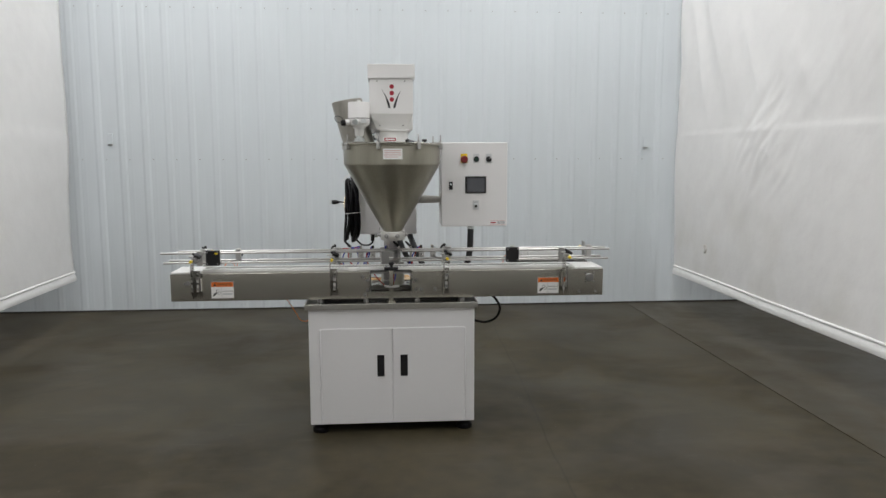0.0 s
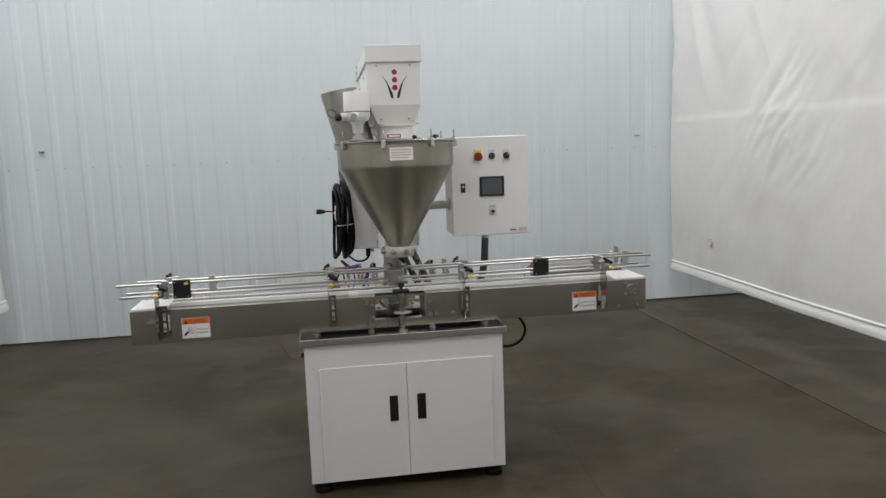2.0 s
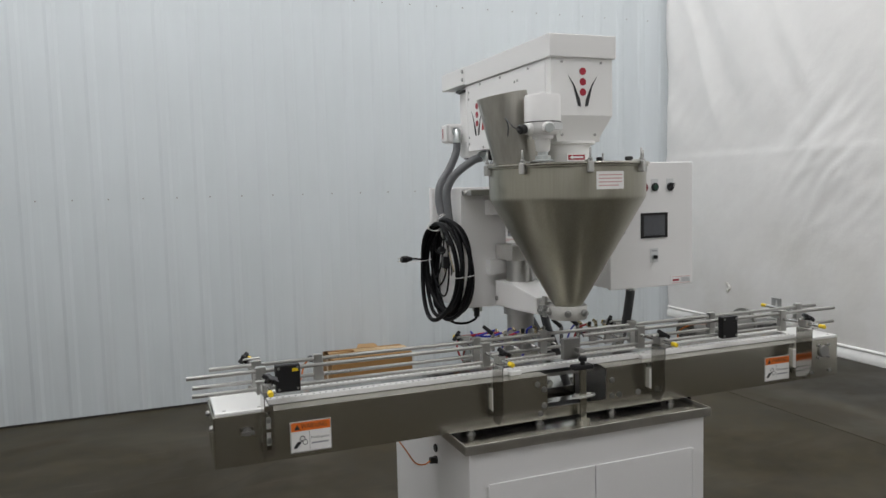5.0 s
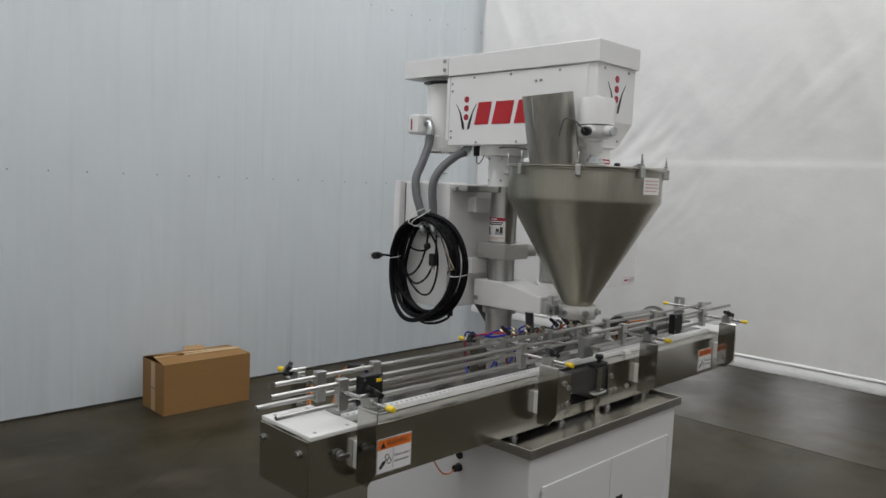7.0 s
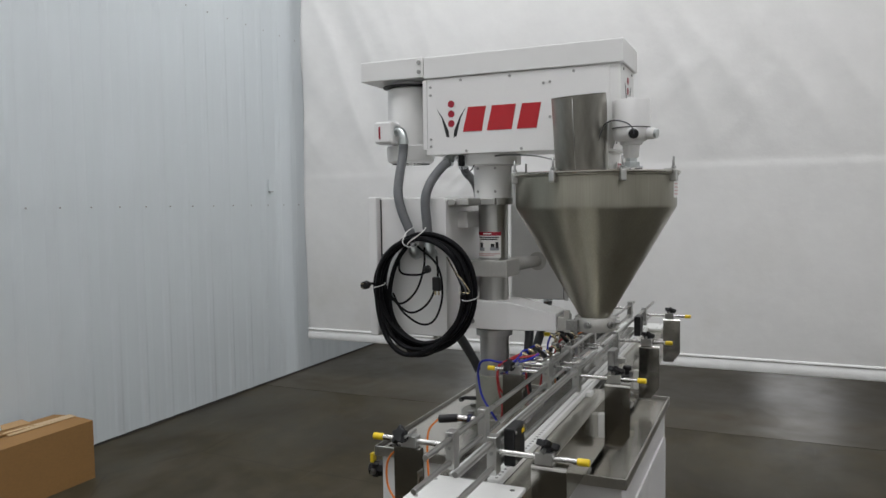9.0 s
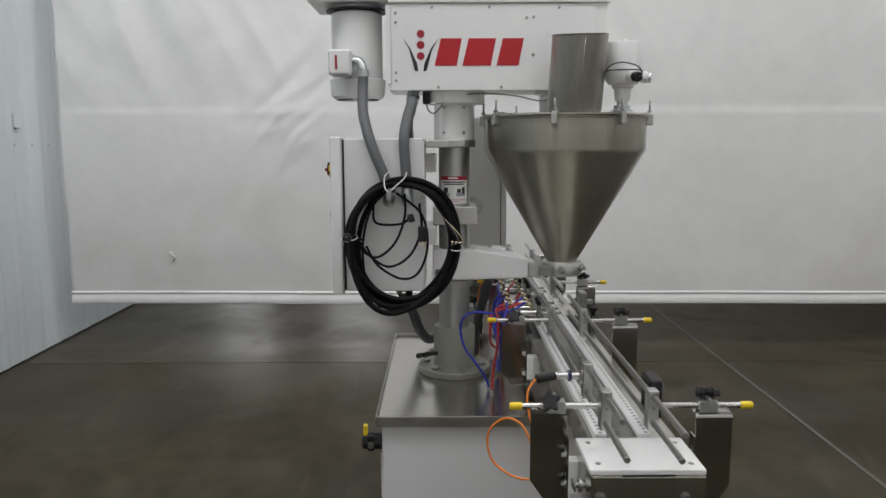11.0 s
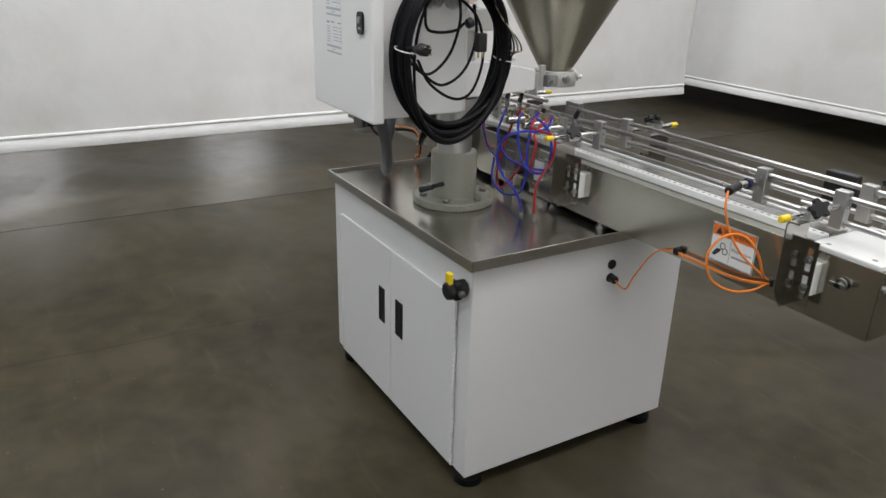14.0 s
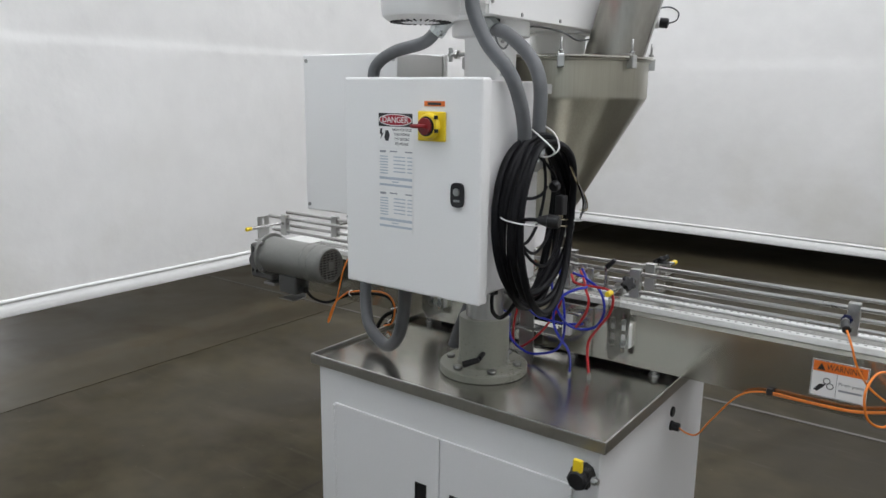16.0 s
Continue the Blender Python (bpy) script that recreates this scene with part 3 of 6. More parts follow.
def lockout_valve():
    x, y, z = -0.425, 0.800, 0.640
    ob = root("lockout_valve", (x, 0.774, z), "black air shut-off valve with a yellow key on the cabinet corner", "valve")
    part("body", cyl(B(), (x, 0.768, z), (x, 0.828, z), 0.025, seg=8, bev=0.005), BLACK, ob)
    part("flange", box(B(), x - 0.0225, x + 0.0225, 0.79, 0.812, z - 0.0235, z + 0.0225, 0.004), BLACK, ob)
    part("key", box(B(), x - 0.011, x + 0.011, 0.812, 0.824, z + 0.020, z + 0.050, 0.002), YELLOW, ob, "yellow key tab")
    bm = cyl(B(), (x - 0.027, 0.80, z), (x - 0.044, 0.80, z), 0.007, seg=12)
    cyl(bm, (x - 0.030, 0.80, z), (x - 0.038, 0.80, z), 0.010, seg=6)
    part("port", bm, DULL, ob)


lockout_valve()


# ---- conveyor ----
def warning_label(parent, m, w=0.124, h=0.094):
    """A label in the plane of m, its top left corner at m's origin."""
    pl = part("warning_label", decal(m, [(0, w, -h, 0)], 0.0, 0.0012), PAPER, parent, "white and orange warning label")
    bm = B()
    for a in ((0.001, w - 0.001, -0.001, -0.0022), (0.001, w - 0.001, -h + 0.0022, -h + 0.001), (0.001, 0.0022, -h + 0.001, -0.001), (w - 0.0022, w - 0.001, -h + 0.001, -0.001), (w * 0.46, w * 0.467, -h + 0.006, -0.032)):
        box(bm, a[0], a[1], a[2], a[3], 0.0012, 0.0015, m=m)
    part("rule", bm, INK, pl)
    part("band", decal(m, [(0.003, w - 0.003, -0.029, -0.003)], 0.0012, 0.0018), ORANGELAB, pl)
    words("warning_word", "WARNING", 0.021, m @ Matrix.Translation((w * 0.58, -0.016, 0.0019)), INK, pl, 0.0003, w * 0.62)
    bm = blade(B(), m @ Matrix.Translation((0, 0, 0.0018)), [(0.012, -0.025), (0.030, -0.025), (0.021, -0.008)], 0.0004)
    part("triangle", bm, INK, pl)
    bm = B()
    n = m @ Matrix.Translation((0, 0, 0.0012))
    blade(bm, n, [(0.008, -0.078), (0.020, -0.062), (0.034, -0.060), (0.030, -0.068), (0.016, -0.082)], 0.0005)
    for cx, cy in ((0.036, -0.052), (0.044, -0.064)):
        for k in range(10):
            a0, a1 = k * math.pi / 5, (k + 1) * math.pi / 5
            blade(bm, n, [(cx + r * math.cos(a), cy + r * math.sin(a)) for r, a in ((0.0085, a0), (0.0085, a1), (0.0065, a1), (0.0065, a0))], 0.0005)
    part("pictogram", bm, INK, pl)
    words("pinch_word", "Pinch point", 0.011, m @ Matrix.Translation((w * 0.72, -0.053, 0.0014)), INK, pl, 0.0002, w * 0.44)
    part("print", decal(m, [(w * 0.51, w * 0.92, -0.072, -0.067)], 0.0012, 0.0015), GREYINK, pl)


def star_knob(bm, p, d, r=0.021, h=0.016):
    p, d = Vector(p), Vector(d).normalized()
    u, v = frame_of(d)
    outline = []
    for k in range(30):
        a = 2 * math.pi * k / 30
        rr = r * (0.80 + 0.20 * math.cos(5 * a))
        outline.append(p + (u * math.cos(a) + v * math.sin(a)) * rr)
    prism(bm, outline, d * h, 0.0025)
    return cyl(bm, p - d * 0.012, p, r * 0.5, seg=12)


def guide_bracket(conv, xb, side, tall=False):
    """side: -1 at the front, 1 at the rear; d counts outwards from the side panel."""
    def Y(d):
        return 0.095 - d if side < 0 else 0.312 + d
    rail = 0.161 if side < 0 else 0.257
    ob = part("guide_bracket", box(B(), xb - 0.015, xb + 0.015, rail - 0.011, rail + 0.011, 0.930, 1.013, 0.002), ALU, conv, "aluminium rail clamp block")
    for z in (0.940, 0.978, 1.006):
        part("set_screw", cyl(B(), (xb - 0.015, rail, z), (xb - 0.0175, rail, z), 0.004, seg=8), DULL, ob)
    part("rod", cyl(B(), (xb, rail, 0.979), (xb, Y(0.128), 0.979), 0.0062, seg=14), CHROME, ob, "steel cross rod")
    part("rod_cap", cyl(B(), (xb, Y(0.115), 0.979), (xb, Y(0.141), 0.979), 0.0079, seg=14, bev=0.002), YELLOW, ob, "yellow plastic end cap")
    if tall:
        bm = B()
        for a, b, c, d in ((0.030, 0.051, 0.93, 1.020), (0.063, 0.084, 0.93, 1.020), (0.051, 0.063, 1.011, 1.020), (0.051, 0.063, 0.93, 0.972)):
            box(bm, xb - 0.002, xb + 0.002, Y(a), Y(b), c, d)
        part("slotted_upright", bm, ALU, ob, "slotted upright plate")
        part("upright_stem", box(B(), xb - 0.020, xb + 0.020, Y(0.0), Y(0.084), 0.925, 0.931, 0.001), ALU, ob)
        return
    bm = box(B(), xb - 0.013, xb + 0.013, Y(0.028), Y(0.066), 0.966, 0.992, 0.002)
    cyl(bm, (xb - 0.030, Y(0.047), 0.996), (xb + 0.024, Y(0.047), 0.996), 0.0045, seg=10)
    part("rod_clamp", bm, ALU, ob)
    way = (0.5, -0.15, 0.85) if side < 0 else (-0.75, 0.45, 0.55)
    part("star_knob", star_knob(B(), Vector((xb, Y(0.047), 0.979)) + Vector(way).normalized() * (0.020 if side < 0 else 0.028), way, 0.027 if side < 0 else 0.023, 0.013), BLACK, ob, "black star knob")
    # bent plate down to the side panel
    bm = B()
    sx = 1 if side > 0 else -1

    def X(d):
        return xb + sx * (0.012 + d)
    o = 0.096
    prism(bm, [(X(0), Y(0.021), 0.958), (X(0), Y(o), 0.958), (X(0), Y(o), 0.812), (X(0), Y(o - 0.030), 0.768), (X(0), Y(0.021), 0.768)], (0.003 * sx, 0, 0), 0.0006)
    arc = [(X(0.003 - 0.009 * (1 - math.cos(q))), 0.957 + 0.009 * math.sin(q)) for q in (0, 0.4, 0.8, 1.2, 1.57)]
    inner = [(X(-0.006 + 0.006 * math.cos(q)), 0.957 + 0.006 * math.sin(q)) for q in (1.57, 1.2, 0.8, 0.4, 0)]
    prism(bm, [(x, Y(0.021), z) for x, z in arc + [(X(-0.026), 0.966), (X(-0.026), 0.963)] + inner], (0, Y(o) - Y(0.021), 0))
    part("bent_plate", bm, PLATE, ob, "polished bent bracket plate")
    bm = B()
    for a, b in ((-0.032, -0.023), (-0.010, 0)):
        box(bm, X(a), X(b), Y(0.0212), Y(0.0242), 0.768, 0.915)
    for a, b in ((0.768, 0.785), (0.838, 0.848), (0.900, 0.915)):
        box(bm, X(-0.023), X(-0.010), Y(0.0212), Y(0.0242), a, b)
    part("slotted_foot", bm, PLATE, ob)
    for z in (0.812, 0.874):
        bm = cyl(B(), (X(-0.0165), Y(0.0205), z), (X(-0.0165), Y(0.027), z), 0.0085, seg=12)
        hexbolt(bm, (X(-0.0165), Y(0.027), z), (0, side, 0), 0.0062, 0.006)
        part("foot_bolt", bm, DULL, ob)
    part("spacer", box(B(), *((X(-0.034), X(-0.003)) if side > 0 else (xb - 0.010, xb + 0.019)), Y(0.0), Y(0.0208), 0.797, 0.868, 0.002), POLY, ob, "white polymer spacer block")


def conveyor():
    ob = root("conveyor", (0, 0.2, 0.73), "long stainless conveyor with link belt and guide rails across the cabinet", "conveyor")
    L = 1.205
    inner = box(B(), -1.19, -0.121, 0.102, 0.305, 0.748, 0.884)
    box(inner, 0.113, 1.19, 0.102, 0.305, 0.748, 0.884)
    box(inner, -0.13, 0.12, 0.145, 0.285, 0.872, 0.884)
    part("frame", inner, DULL, ob)

    def side_panel(x0, x1, y, s):
        bm = box(B(), x0, x1, y, y + 0.004 * s, 0.742, 0.893, 0.001)
        box(bm, x0, x1, y + 0.004 * s, y + 0.0585 * s, 0.889, 0.893)
        box(bm, x0, x1, y + 0.004 * s, y + 0.020 * s, 0.742, 0.746)
        return bm
    for x0, x1 in ((-L, -0.122), (0.112, L)):
        part("side_panel", side_panel(x0, x1, 0.095, 1), STEEL, ob, "brushed stainless side panel")
    for x0, x1 in ((-L, -0.215), (0.215, L)):
        part("side_panel", side_panel(x0, x1, 0.312, -1), STEEL, ob, "brushed stainless side panel")
    for x, s in ((-L, -1), (L, 1)):
        bm = box(B(), x, x + 0.004 * s, 0.097, 0.310, 0.744, 0.892, 0.001)
        part("end_panel", bm, STEEL, ob)
        for y in (0.134, 0.294):
            bm = cyl(B(), (x + 0.004 * s, y, 0.853), (x + 0.006 * s, y, 0.853), 0.0095, seg=16)
            part("end_bolt", hexbolt(bm, (x + 0.006 * s, y, 0.853), (s, 0, 0), 0.0075, 0.006), DULL, ob)
        xa, xb = sorted((x - 0.002 * s, x - 0.158 * s))
        part("dead_plate", box(B(), xa, xb, 0.094, 0.314, 0.8928, 0.9045, 0.003), POLY, ob, "white polymer end plate")
        for u in (0.03, 0.13):
            for y in (0.115, 0.293):
                part("plate_screw", cyl(B(), (x - u * s, y, 0.9045), (x - u * s, y, 0.9052), 0.0055, seg=10), DULL, ob)
    # centre side windows
    for y, s in ((0.121, -1), (0.30, 1)):
        bm = box(B(), -0.1205, 0.1105, 0.0952 if s < 0 else 0.3078, 0.0992 if s < 0 else 0.3118, 0.742, 0.780)
        part("window_plate", bm, STEEL, ob)
    for x, z in ((-0.16, 0.865), (-0.135, 0.845), (-0.135, 0.79), (0.135, 0.845), (0.135, 0.79), (0.165, 0.79), (0.245, 0.79), (-0.15, 0.763)):
        bm = cyl(B(), (x, 0.095, z), (x, 0.092, z), 0.010, seg=14)
        part("panel_bolt", hexbolt(bm, (x, 0.092, z), (0, -1, 0), 0.0065, 0.005), DULL, ob)
    # wing screws at the ends, bearing at the drive end
    for x, y, s in ((-1.115, 0.095, -1), (-1.135, 0.312, 1)):
        bm = cyl(B(), (x, y, 0.842), (x, y + s * 0.022, 0.842), 0.006, seg=10)
        cyl(bm, (x, y + s * 0.004, 0.842), (x, y + s * 0.010, 0.842), 0.013, seg=12)
        box(bm, x - 0.019, x + 0.019, y + s * 0.018, y + s * 0.022, 0.836, 0.848, 0.0015)
        part("wing_screw", bm, DULL, ob)
    bm = cyl(B(), (1.13, 0.095, 0.845), (1.13, 0.085, 0.845), 0.024, seg=20, bev=0.002)
    part("shaft_bearing", bm, DULL, ob)
    for a in range(4):
        bm = cyl(B(), (1.13 + 0.034 * math.cos(a * 1.571 + 0.78), 0.095, 0.845 + 0.034 * math.sin(a * 1.571 + 0.78)), (1.13 + 0.034 * math.cos(a * 1.571 + 0.78), 0.088, 0.845 + 0.034 * math.sin(a * 1.571 + 0.78)), 0.006, seg=6)
        part("bearing_bolt", bm, DULL, ob)
    for x in (1.07, 1.165):
        part("bearing_bolt", cyl(B(), (x, 0.095, 0.765), (x, 0.089, 0.765), 0.007, seg=8), DULL, ob)
    # belt track and links
    for y0, y1 in ((0.154, 0.183), (0.247, 0.273)):
        part("wear_strip", box(B(), -1.046, 1.046, y0, y1, 0.8935, 0.9110, 0.0025), STRIP, ob, "white polymer wear strip with a row of pins")
    for x in (-0.219, 0.314):
        part("white_tab", box(B(), x - 0.022, x + 0.022, 0.136, 0.154, 0.8932, 0.908, 0.002), POLY, ob, "small white polymer tab")
    link = bpy.data.meshes.new("belt_link")
    bm = box(B(), -0.0187, 0.0187, -0.0305, 0.0305, 0, 0.010, 0.0008)
    for y in (-0.015, 0.0, 0.015):
        box(bm, 0.0145, 0.0205, y - 0.005, y + 0.005, 0.003, 0.0096)
    bm.to_mesh(link)
    bm.free()
    link.materials.append(LINK)
    for k in range(55):
        shared("belt_link", link, ob, at=Matrix.Translation((-1.028 + k * 0.0381, 0.215, 0.8960)))
    bm = B()
    for k in range(109):
        for y in (0.1640, 0.2600):
            cyl(bm, (-1.036 + k * 0.01905, y, 0.9106), (-1.036 + k * 0.01905, y, 0.9114), 0.0040, seg=8)
    tagged(part("link_pin", bm, DOT, ob), kind="stuff")
    # rails
    for x0, x1, y, z in ((-1.273, -0.055, 0.161, 1.000), (0.060, 1.262, 0.161, 1.000), (-1.259, -0.055, 0.160, 0.946), (0.060, 1.256, 0.160, 0.946),
                         (-1.203, 1.262, 0.256, 0.998), (-1.254, 1.24, 0.258, 0.946)):
        part("guide_rail", cyl(B(), (x0, y, z), (x1, y, z), 0.0064, seg=14, bev=0.001), RAIL, ob, "round steel guide rail")
    for x in (-1.061, -0.321, 0.302, 0.980):
        guide_bracket(ob, x, -1)
    for x in (-1.062, -0.313, 0.335, 1.165):
        guide_bracket(ob, x, 1, x > 1)
    for x, y in ((-0.869, 0.257), (-0.05, 0.257), (0.71, 0.257)):
        bm = box(B(), x - 0.014, x + 0.014, y - 0.011, y + 0.011, 0.930, 1.013, 0.002)
        for z in (0.965, 0.990):
            cyl(bm, (x, y + 0.011, z), (x, y + 0.014, z), 0.004, seg=8)
        part("rail_spacer", bm, ALU, ob)
    # labels
    warning_label(ob, pose(-0.992, 0.0945, 0.850, *FRONT))
    warning_label(ob, pose(0.829, 0.0945, 0.849, *FRONT))
    warning_label(ob, pose(-0.800, 0.3125, 0.872, *REAR))
    # stand-offs to the tray
    for x in (-0.40, -0.145, 0.145, 0.40):
        for y in (0.115, 0.295):
            bm = cyl(B(), (x, y, 0.722), (x, y, 0.748), 0.010, seg=12)
            hexbolt(bm, (x, y, 0.722), (0, 0, 1), 0.016, 0.006)
            part("stand_off", bm, DULL, ob)
    # black bar added to darken the shaded gap between conveyor and tray
    part("gap_shade", box(B(), -0.38, 0.38, 0.14, 0.255, 0.7235, 0.742), BLACK, ob, "black bar standing in for the shade under the conveyor")
    return ob


conveyor()


def eye_sensor(x, y, s, name="photo_eye"):
    ob = root(name, (x, y, 0.93), "black plastic photo sensor block clamped on the guide rails", "sensor", "rail sensors")
    bm = box(B(), x - 0.037, x + 0.037, y - 0.014, y + 0.012, 0.934, 1.018, 0.004)
    part("body", bm, BLACK, ob)
    for u in (-0.028, 0.028):
        for z in (0.944, 1.008):
            part("screw", cyl(B(), (x + u, y - 0.014, z), (x + u, y - 0.016, z), 0.004, seg=10), DULL, ob)
    part("lens", box(B(), x + 0.012, x + 0.030, y - 0.0155, y - 0.013, 0.996, 1.006, 0.001), YELLOW if s < 0 else BLACK, ob)


eye_sensor(-0.985, 0.141, -1)
eye_sensor(0.690, 0.141, 1)


def round_sensor():
    x, y, z = -0.860, 0.283, 0.978
    ob = root("barrel_sensor", (x, y, z), "black barrel sensor with an orange cable at the rear rail", "sensor", "rail sensors")
    bm = cyl(B(), (x, 0.275, z), (x, 0.330, z), 0.0085, seg=14)
    part("barrel", bm, CHROME, ob)
    part("nut", cyl(B(), (x, 0.292, z), (x, 0.300, z), 0.0135, seg=6), NAVY, ob)
    bm = cyl(B(), (x, 0.328, z), (x - 0.012, 0.375, z - 0.004), 0.0105, seg=12, bev=0.002)
    part("plug", bm, BLACK, ob)


round_sensor()


def cable(name, pts, r, mat, label, category="cable", group="", steps=8, seg=8):
    return tagged(part(name, hose(B(), pts, r, seg, steps), mat, None), label, category, group)


# orange sensor cable with a loop at the rear of the conveyor
loop = [(-0.872, 0.376, 0.974), (-0.888, 0.396, 0.945), (-0.905, 0.392, 0.895), (-0.935, 0.375, 0.845), (-0.985, 0.345, 0.800)]
cable("sensor_cable", loop, 0.0026, ORANGE, "orange sensor cable hanging from the rear rail")
cable("sensor_cable", [(-0.985, 0.336, 0.795), (-1.000, 0.380, 0.820), (-0.992, 0.398, 0.868), (-0.970, 0.420, 0.905), (-0.948, 0.455, 0.908), (-0.935, 0.488, 0.870), (-0.945, 0.482, 0.815), (-0.968, 0.440, 0.785), (-0.985, 0.390, 0.782), (-0.985, 0.333, 0.787)], 0.0027, ORANGE,
      "loop of orange sensor cable tied to the conveyor")
cable("sensor_cable", [(-0.985, 0.330, 0.785), (-0.90, 0.327, 0.765), (-0.80, 0.326, 0.762), (-0.712, 0.325, 0.762), (-0.64, 0.322, 0.735), (-0.57, 0.312, 0.640), (-0.535, 0.300, 0.585), (-0.505, 0.292, 0.575), (-0.48, 0.292, 0.585)], 0.0023, ORANGE,
      "orange cable running to the cabinet gland")
cable("sensor_cable", [(-0.985, 0.330, 0.7815), (-0.90, 0.327, 0.7612), (-0.80, 0.326, 0.7582), (-0.712, 0.325, 0.7585)], 0.0017, ORANGE, "second orange cable strand under the conveyor edge")
for x, z in ((-0.712, 0.764), (-0.985, 0.788)):
    tagged(part("cable_clip", box(B(), x - 0.008, x + 0.008, 0.3125, 0.331, z - 0.009, z + 0.009, 0.003), BLACK), "black cable clip on the conveyor side", "clip", "cable clips")

# black power lead at the far side
cable("power_lead", [(0.50, 0.30, 0.746), (0.54, 0.297, 0.737), (0.605, 0.296, 0.705), (0.645, 0.296, 0.640), (0.625, 0.296, 0.580), (0.56, 0.296, 0.550), (0.478, 0.296, 0.565)], 0.0075, RUBBER, "black power lead looping into the cabinet side")


# drive motor at the rear
def drive_motor():
    ob = root("drive_motor", (1.0, 0.43, 0.78), "grey gear motor with a slotted fan cover beside the conveyor", "motor")
    y, z = 0.435, 0.898
    bm = box(B(), 1.046, 1.172, 0.335, 0.436, 0.790, 0.925, 0.012)
    box(bm, 1.10, 1.175, 0.312, 0.335, 0.82, 0.91)
    for k in range(5):
        box(bm, 1.070 + k * 0.020, 1.077 + k * 0.020, 0.432, 0.442, 0.815, 0.915, 0.001)
    cyl(bm, (1.130, 0.434, 0.86), (1.130, 0.448, 0.86), 0.034, seg=20, bev=0.003)
    part("gearbox", bm, GEARBOX, ob)
    bm = B()
    fr = frame_of((-1, 0, 0))
    prof = [(1.052, 0.079), (1.038, 0.079), (1.036, 0.068), (1.02, 0.0665), (0.835, 0.0665), (0.8335, 0.0690), (0.829, 0.0690), (0.8275, 0.0675), (0.800, 0.0675), (0.7985, 0.0700), (0.790, 0.0700), (0.7885, 0.0685), (0.750, 0.0685), (0.738, 0.0655), (0.733, 0.060), (0.733, 0.053), (0.742, 0.052)]
    rings(bm, [(x, y, z) for x, r in prof], [r for x, r in prof], [fr] * len(prof), 40)
    body = part("motor_body", bm, MOTOR, ob)
    part("fan", cyl(B(), (0.7415, y, z), (0.7405, y, z), 0.051, seg=28), BLACK, body, "dark fan behind the grille")
    bm = B()
    for k in range(-5, 6):
        zz = z + k * 0.0092
        w = math.sqrt(max(0.0, 0.0525**2 - (zz - z) ** 2))
        box(bm, 0.733, 0.7375, y - w, y + w, zz - 0.0016, zz + 0.0016)
    for k in (-2, -1, 0, 1, 2):
        yy = y + k * 0.019
        w = math.sqrt(max(0.0, 0.0525**2 - (yy - y) ** 2))
        box(bm, 0.7335, 0.738, yy - 0.0016, yy + 0.0016, z - w, z + w)
    box(bm, 0.7315, 0.737, y - 0.014, y + 0.014, z - 0.016, z + 0.016, 0.003)
    part("fan_grille", bm, MOTOR, body)
    for k in range(4):
        a = k * math.pi / 2 + 0.78
        part("flange_bolt", hexbolt(B(), (1.038, y + 0.072 * math.cos(a), z + 0.072 * math.sin(a)), (-1, 0, 0), 0.0075, 0.008), DULL, body)
    part("terminal_box", box(B(), 0.885, 0.975, 0.398, 0.466, 0.770, 0.838, 0.006), GEARBOX, ob)
    bm = cyl(B(), (0.882, 0.44, 0.79), (0.860, 0.44, 0.79), 0.012, seg=12)
    part("gland", bm, BLACK, ob)
    part("bracket", box(B(), 1.03, 1.09, 0.314, 0.44, 0.776, 0.786, 0.001), DULL, ob)
    bm = box(B(), 0.895, 0.975, 0.405, 0.409, 0.745, 0.769, 0.001)
    box(bm, 0.895, 0.975, 0.409, 0.470, 0.745, 0.749, 0.001)
    part("base_angle", bm, DULL, ob)


drive_motor()
cable("motor_lead", [(0.860, 0.44, 0.79), (0.82, 0.44, 0.766), (0.76, 0.435, 0.760), (0.70, 0.43, 0.785), (0.645, 0.43, 0.808), (0.56, 0.43, 0.826), (0.48, 0.43, 0.830), (0.447, 0.43, 0.800), (0.458, 0.43, 0.750), (0.49, 0.43, 0.728)], 0.005, RUBBER, "black motor lead curling down to the tray")
cable("sensor_cable", [(0.71, 0.285, 0.965), (0.69, 0.36, 0.945), (0.682, 0.42, 0.90), (0.705, 0.435, 0.79), (0.742, 0.435, 0.705), (0.751, 0.435, 0.688), (0.748, 0.436, 0.705), (0.712, 0.437, 0.770), (0.650, 0.437, 0.818)], 0.0028, ORANGE, "orange cable hanging in a sharp fold")
cable("sensor_cable", [(0.650, 0.437, 0.818), (0.56, 0.437, 0.837), (0.475, 0.437, 0.841), (0.439, 0.438, 0.805), (0.449, 0.439, 0.748), (0.485, 0.439, 0.728)], 0.003, ORANGE, "orange cable tied along the motor lead")
for x, z, u in ((0.640, 0.813, 0.0), (0.444, 0.795, 1.2), (0.462, 0.745, 0.5)):
    c, n = math.cos(u), math.sin(u)
    ring = [(x - n * 0.009 * math.cos(q), 0.4335 + 0.010 * math.sin(q), z + 0.002 + c * 0.009 * math.cos(q)) for q in (0, 1.05, 2.09, 3.14, 4.19, 5.24)]
    tagged(part("cable_tie", hose(B(), ring, 0.0022, 6, 3, True), TIE), "white cable tie round the motor lead", "cable tie", "lead ties")


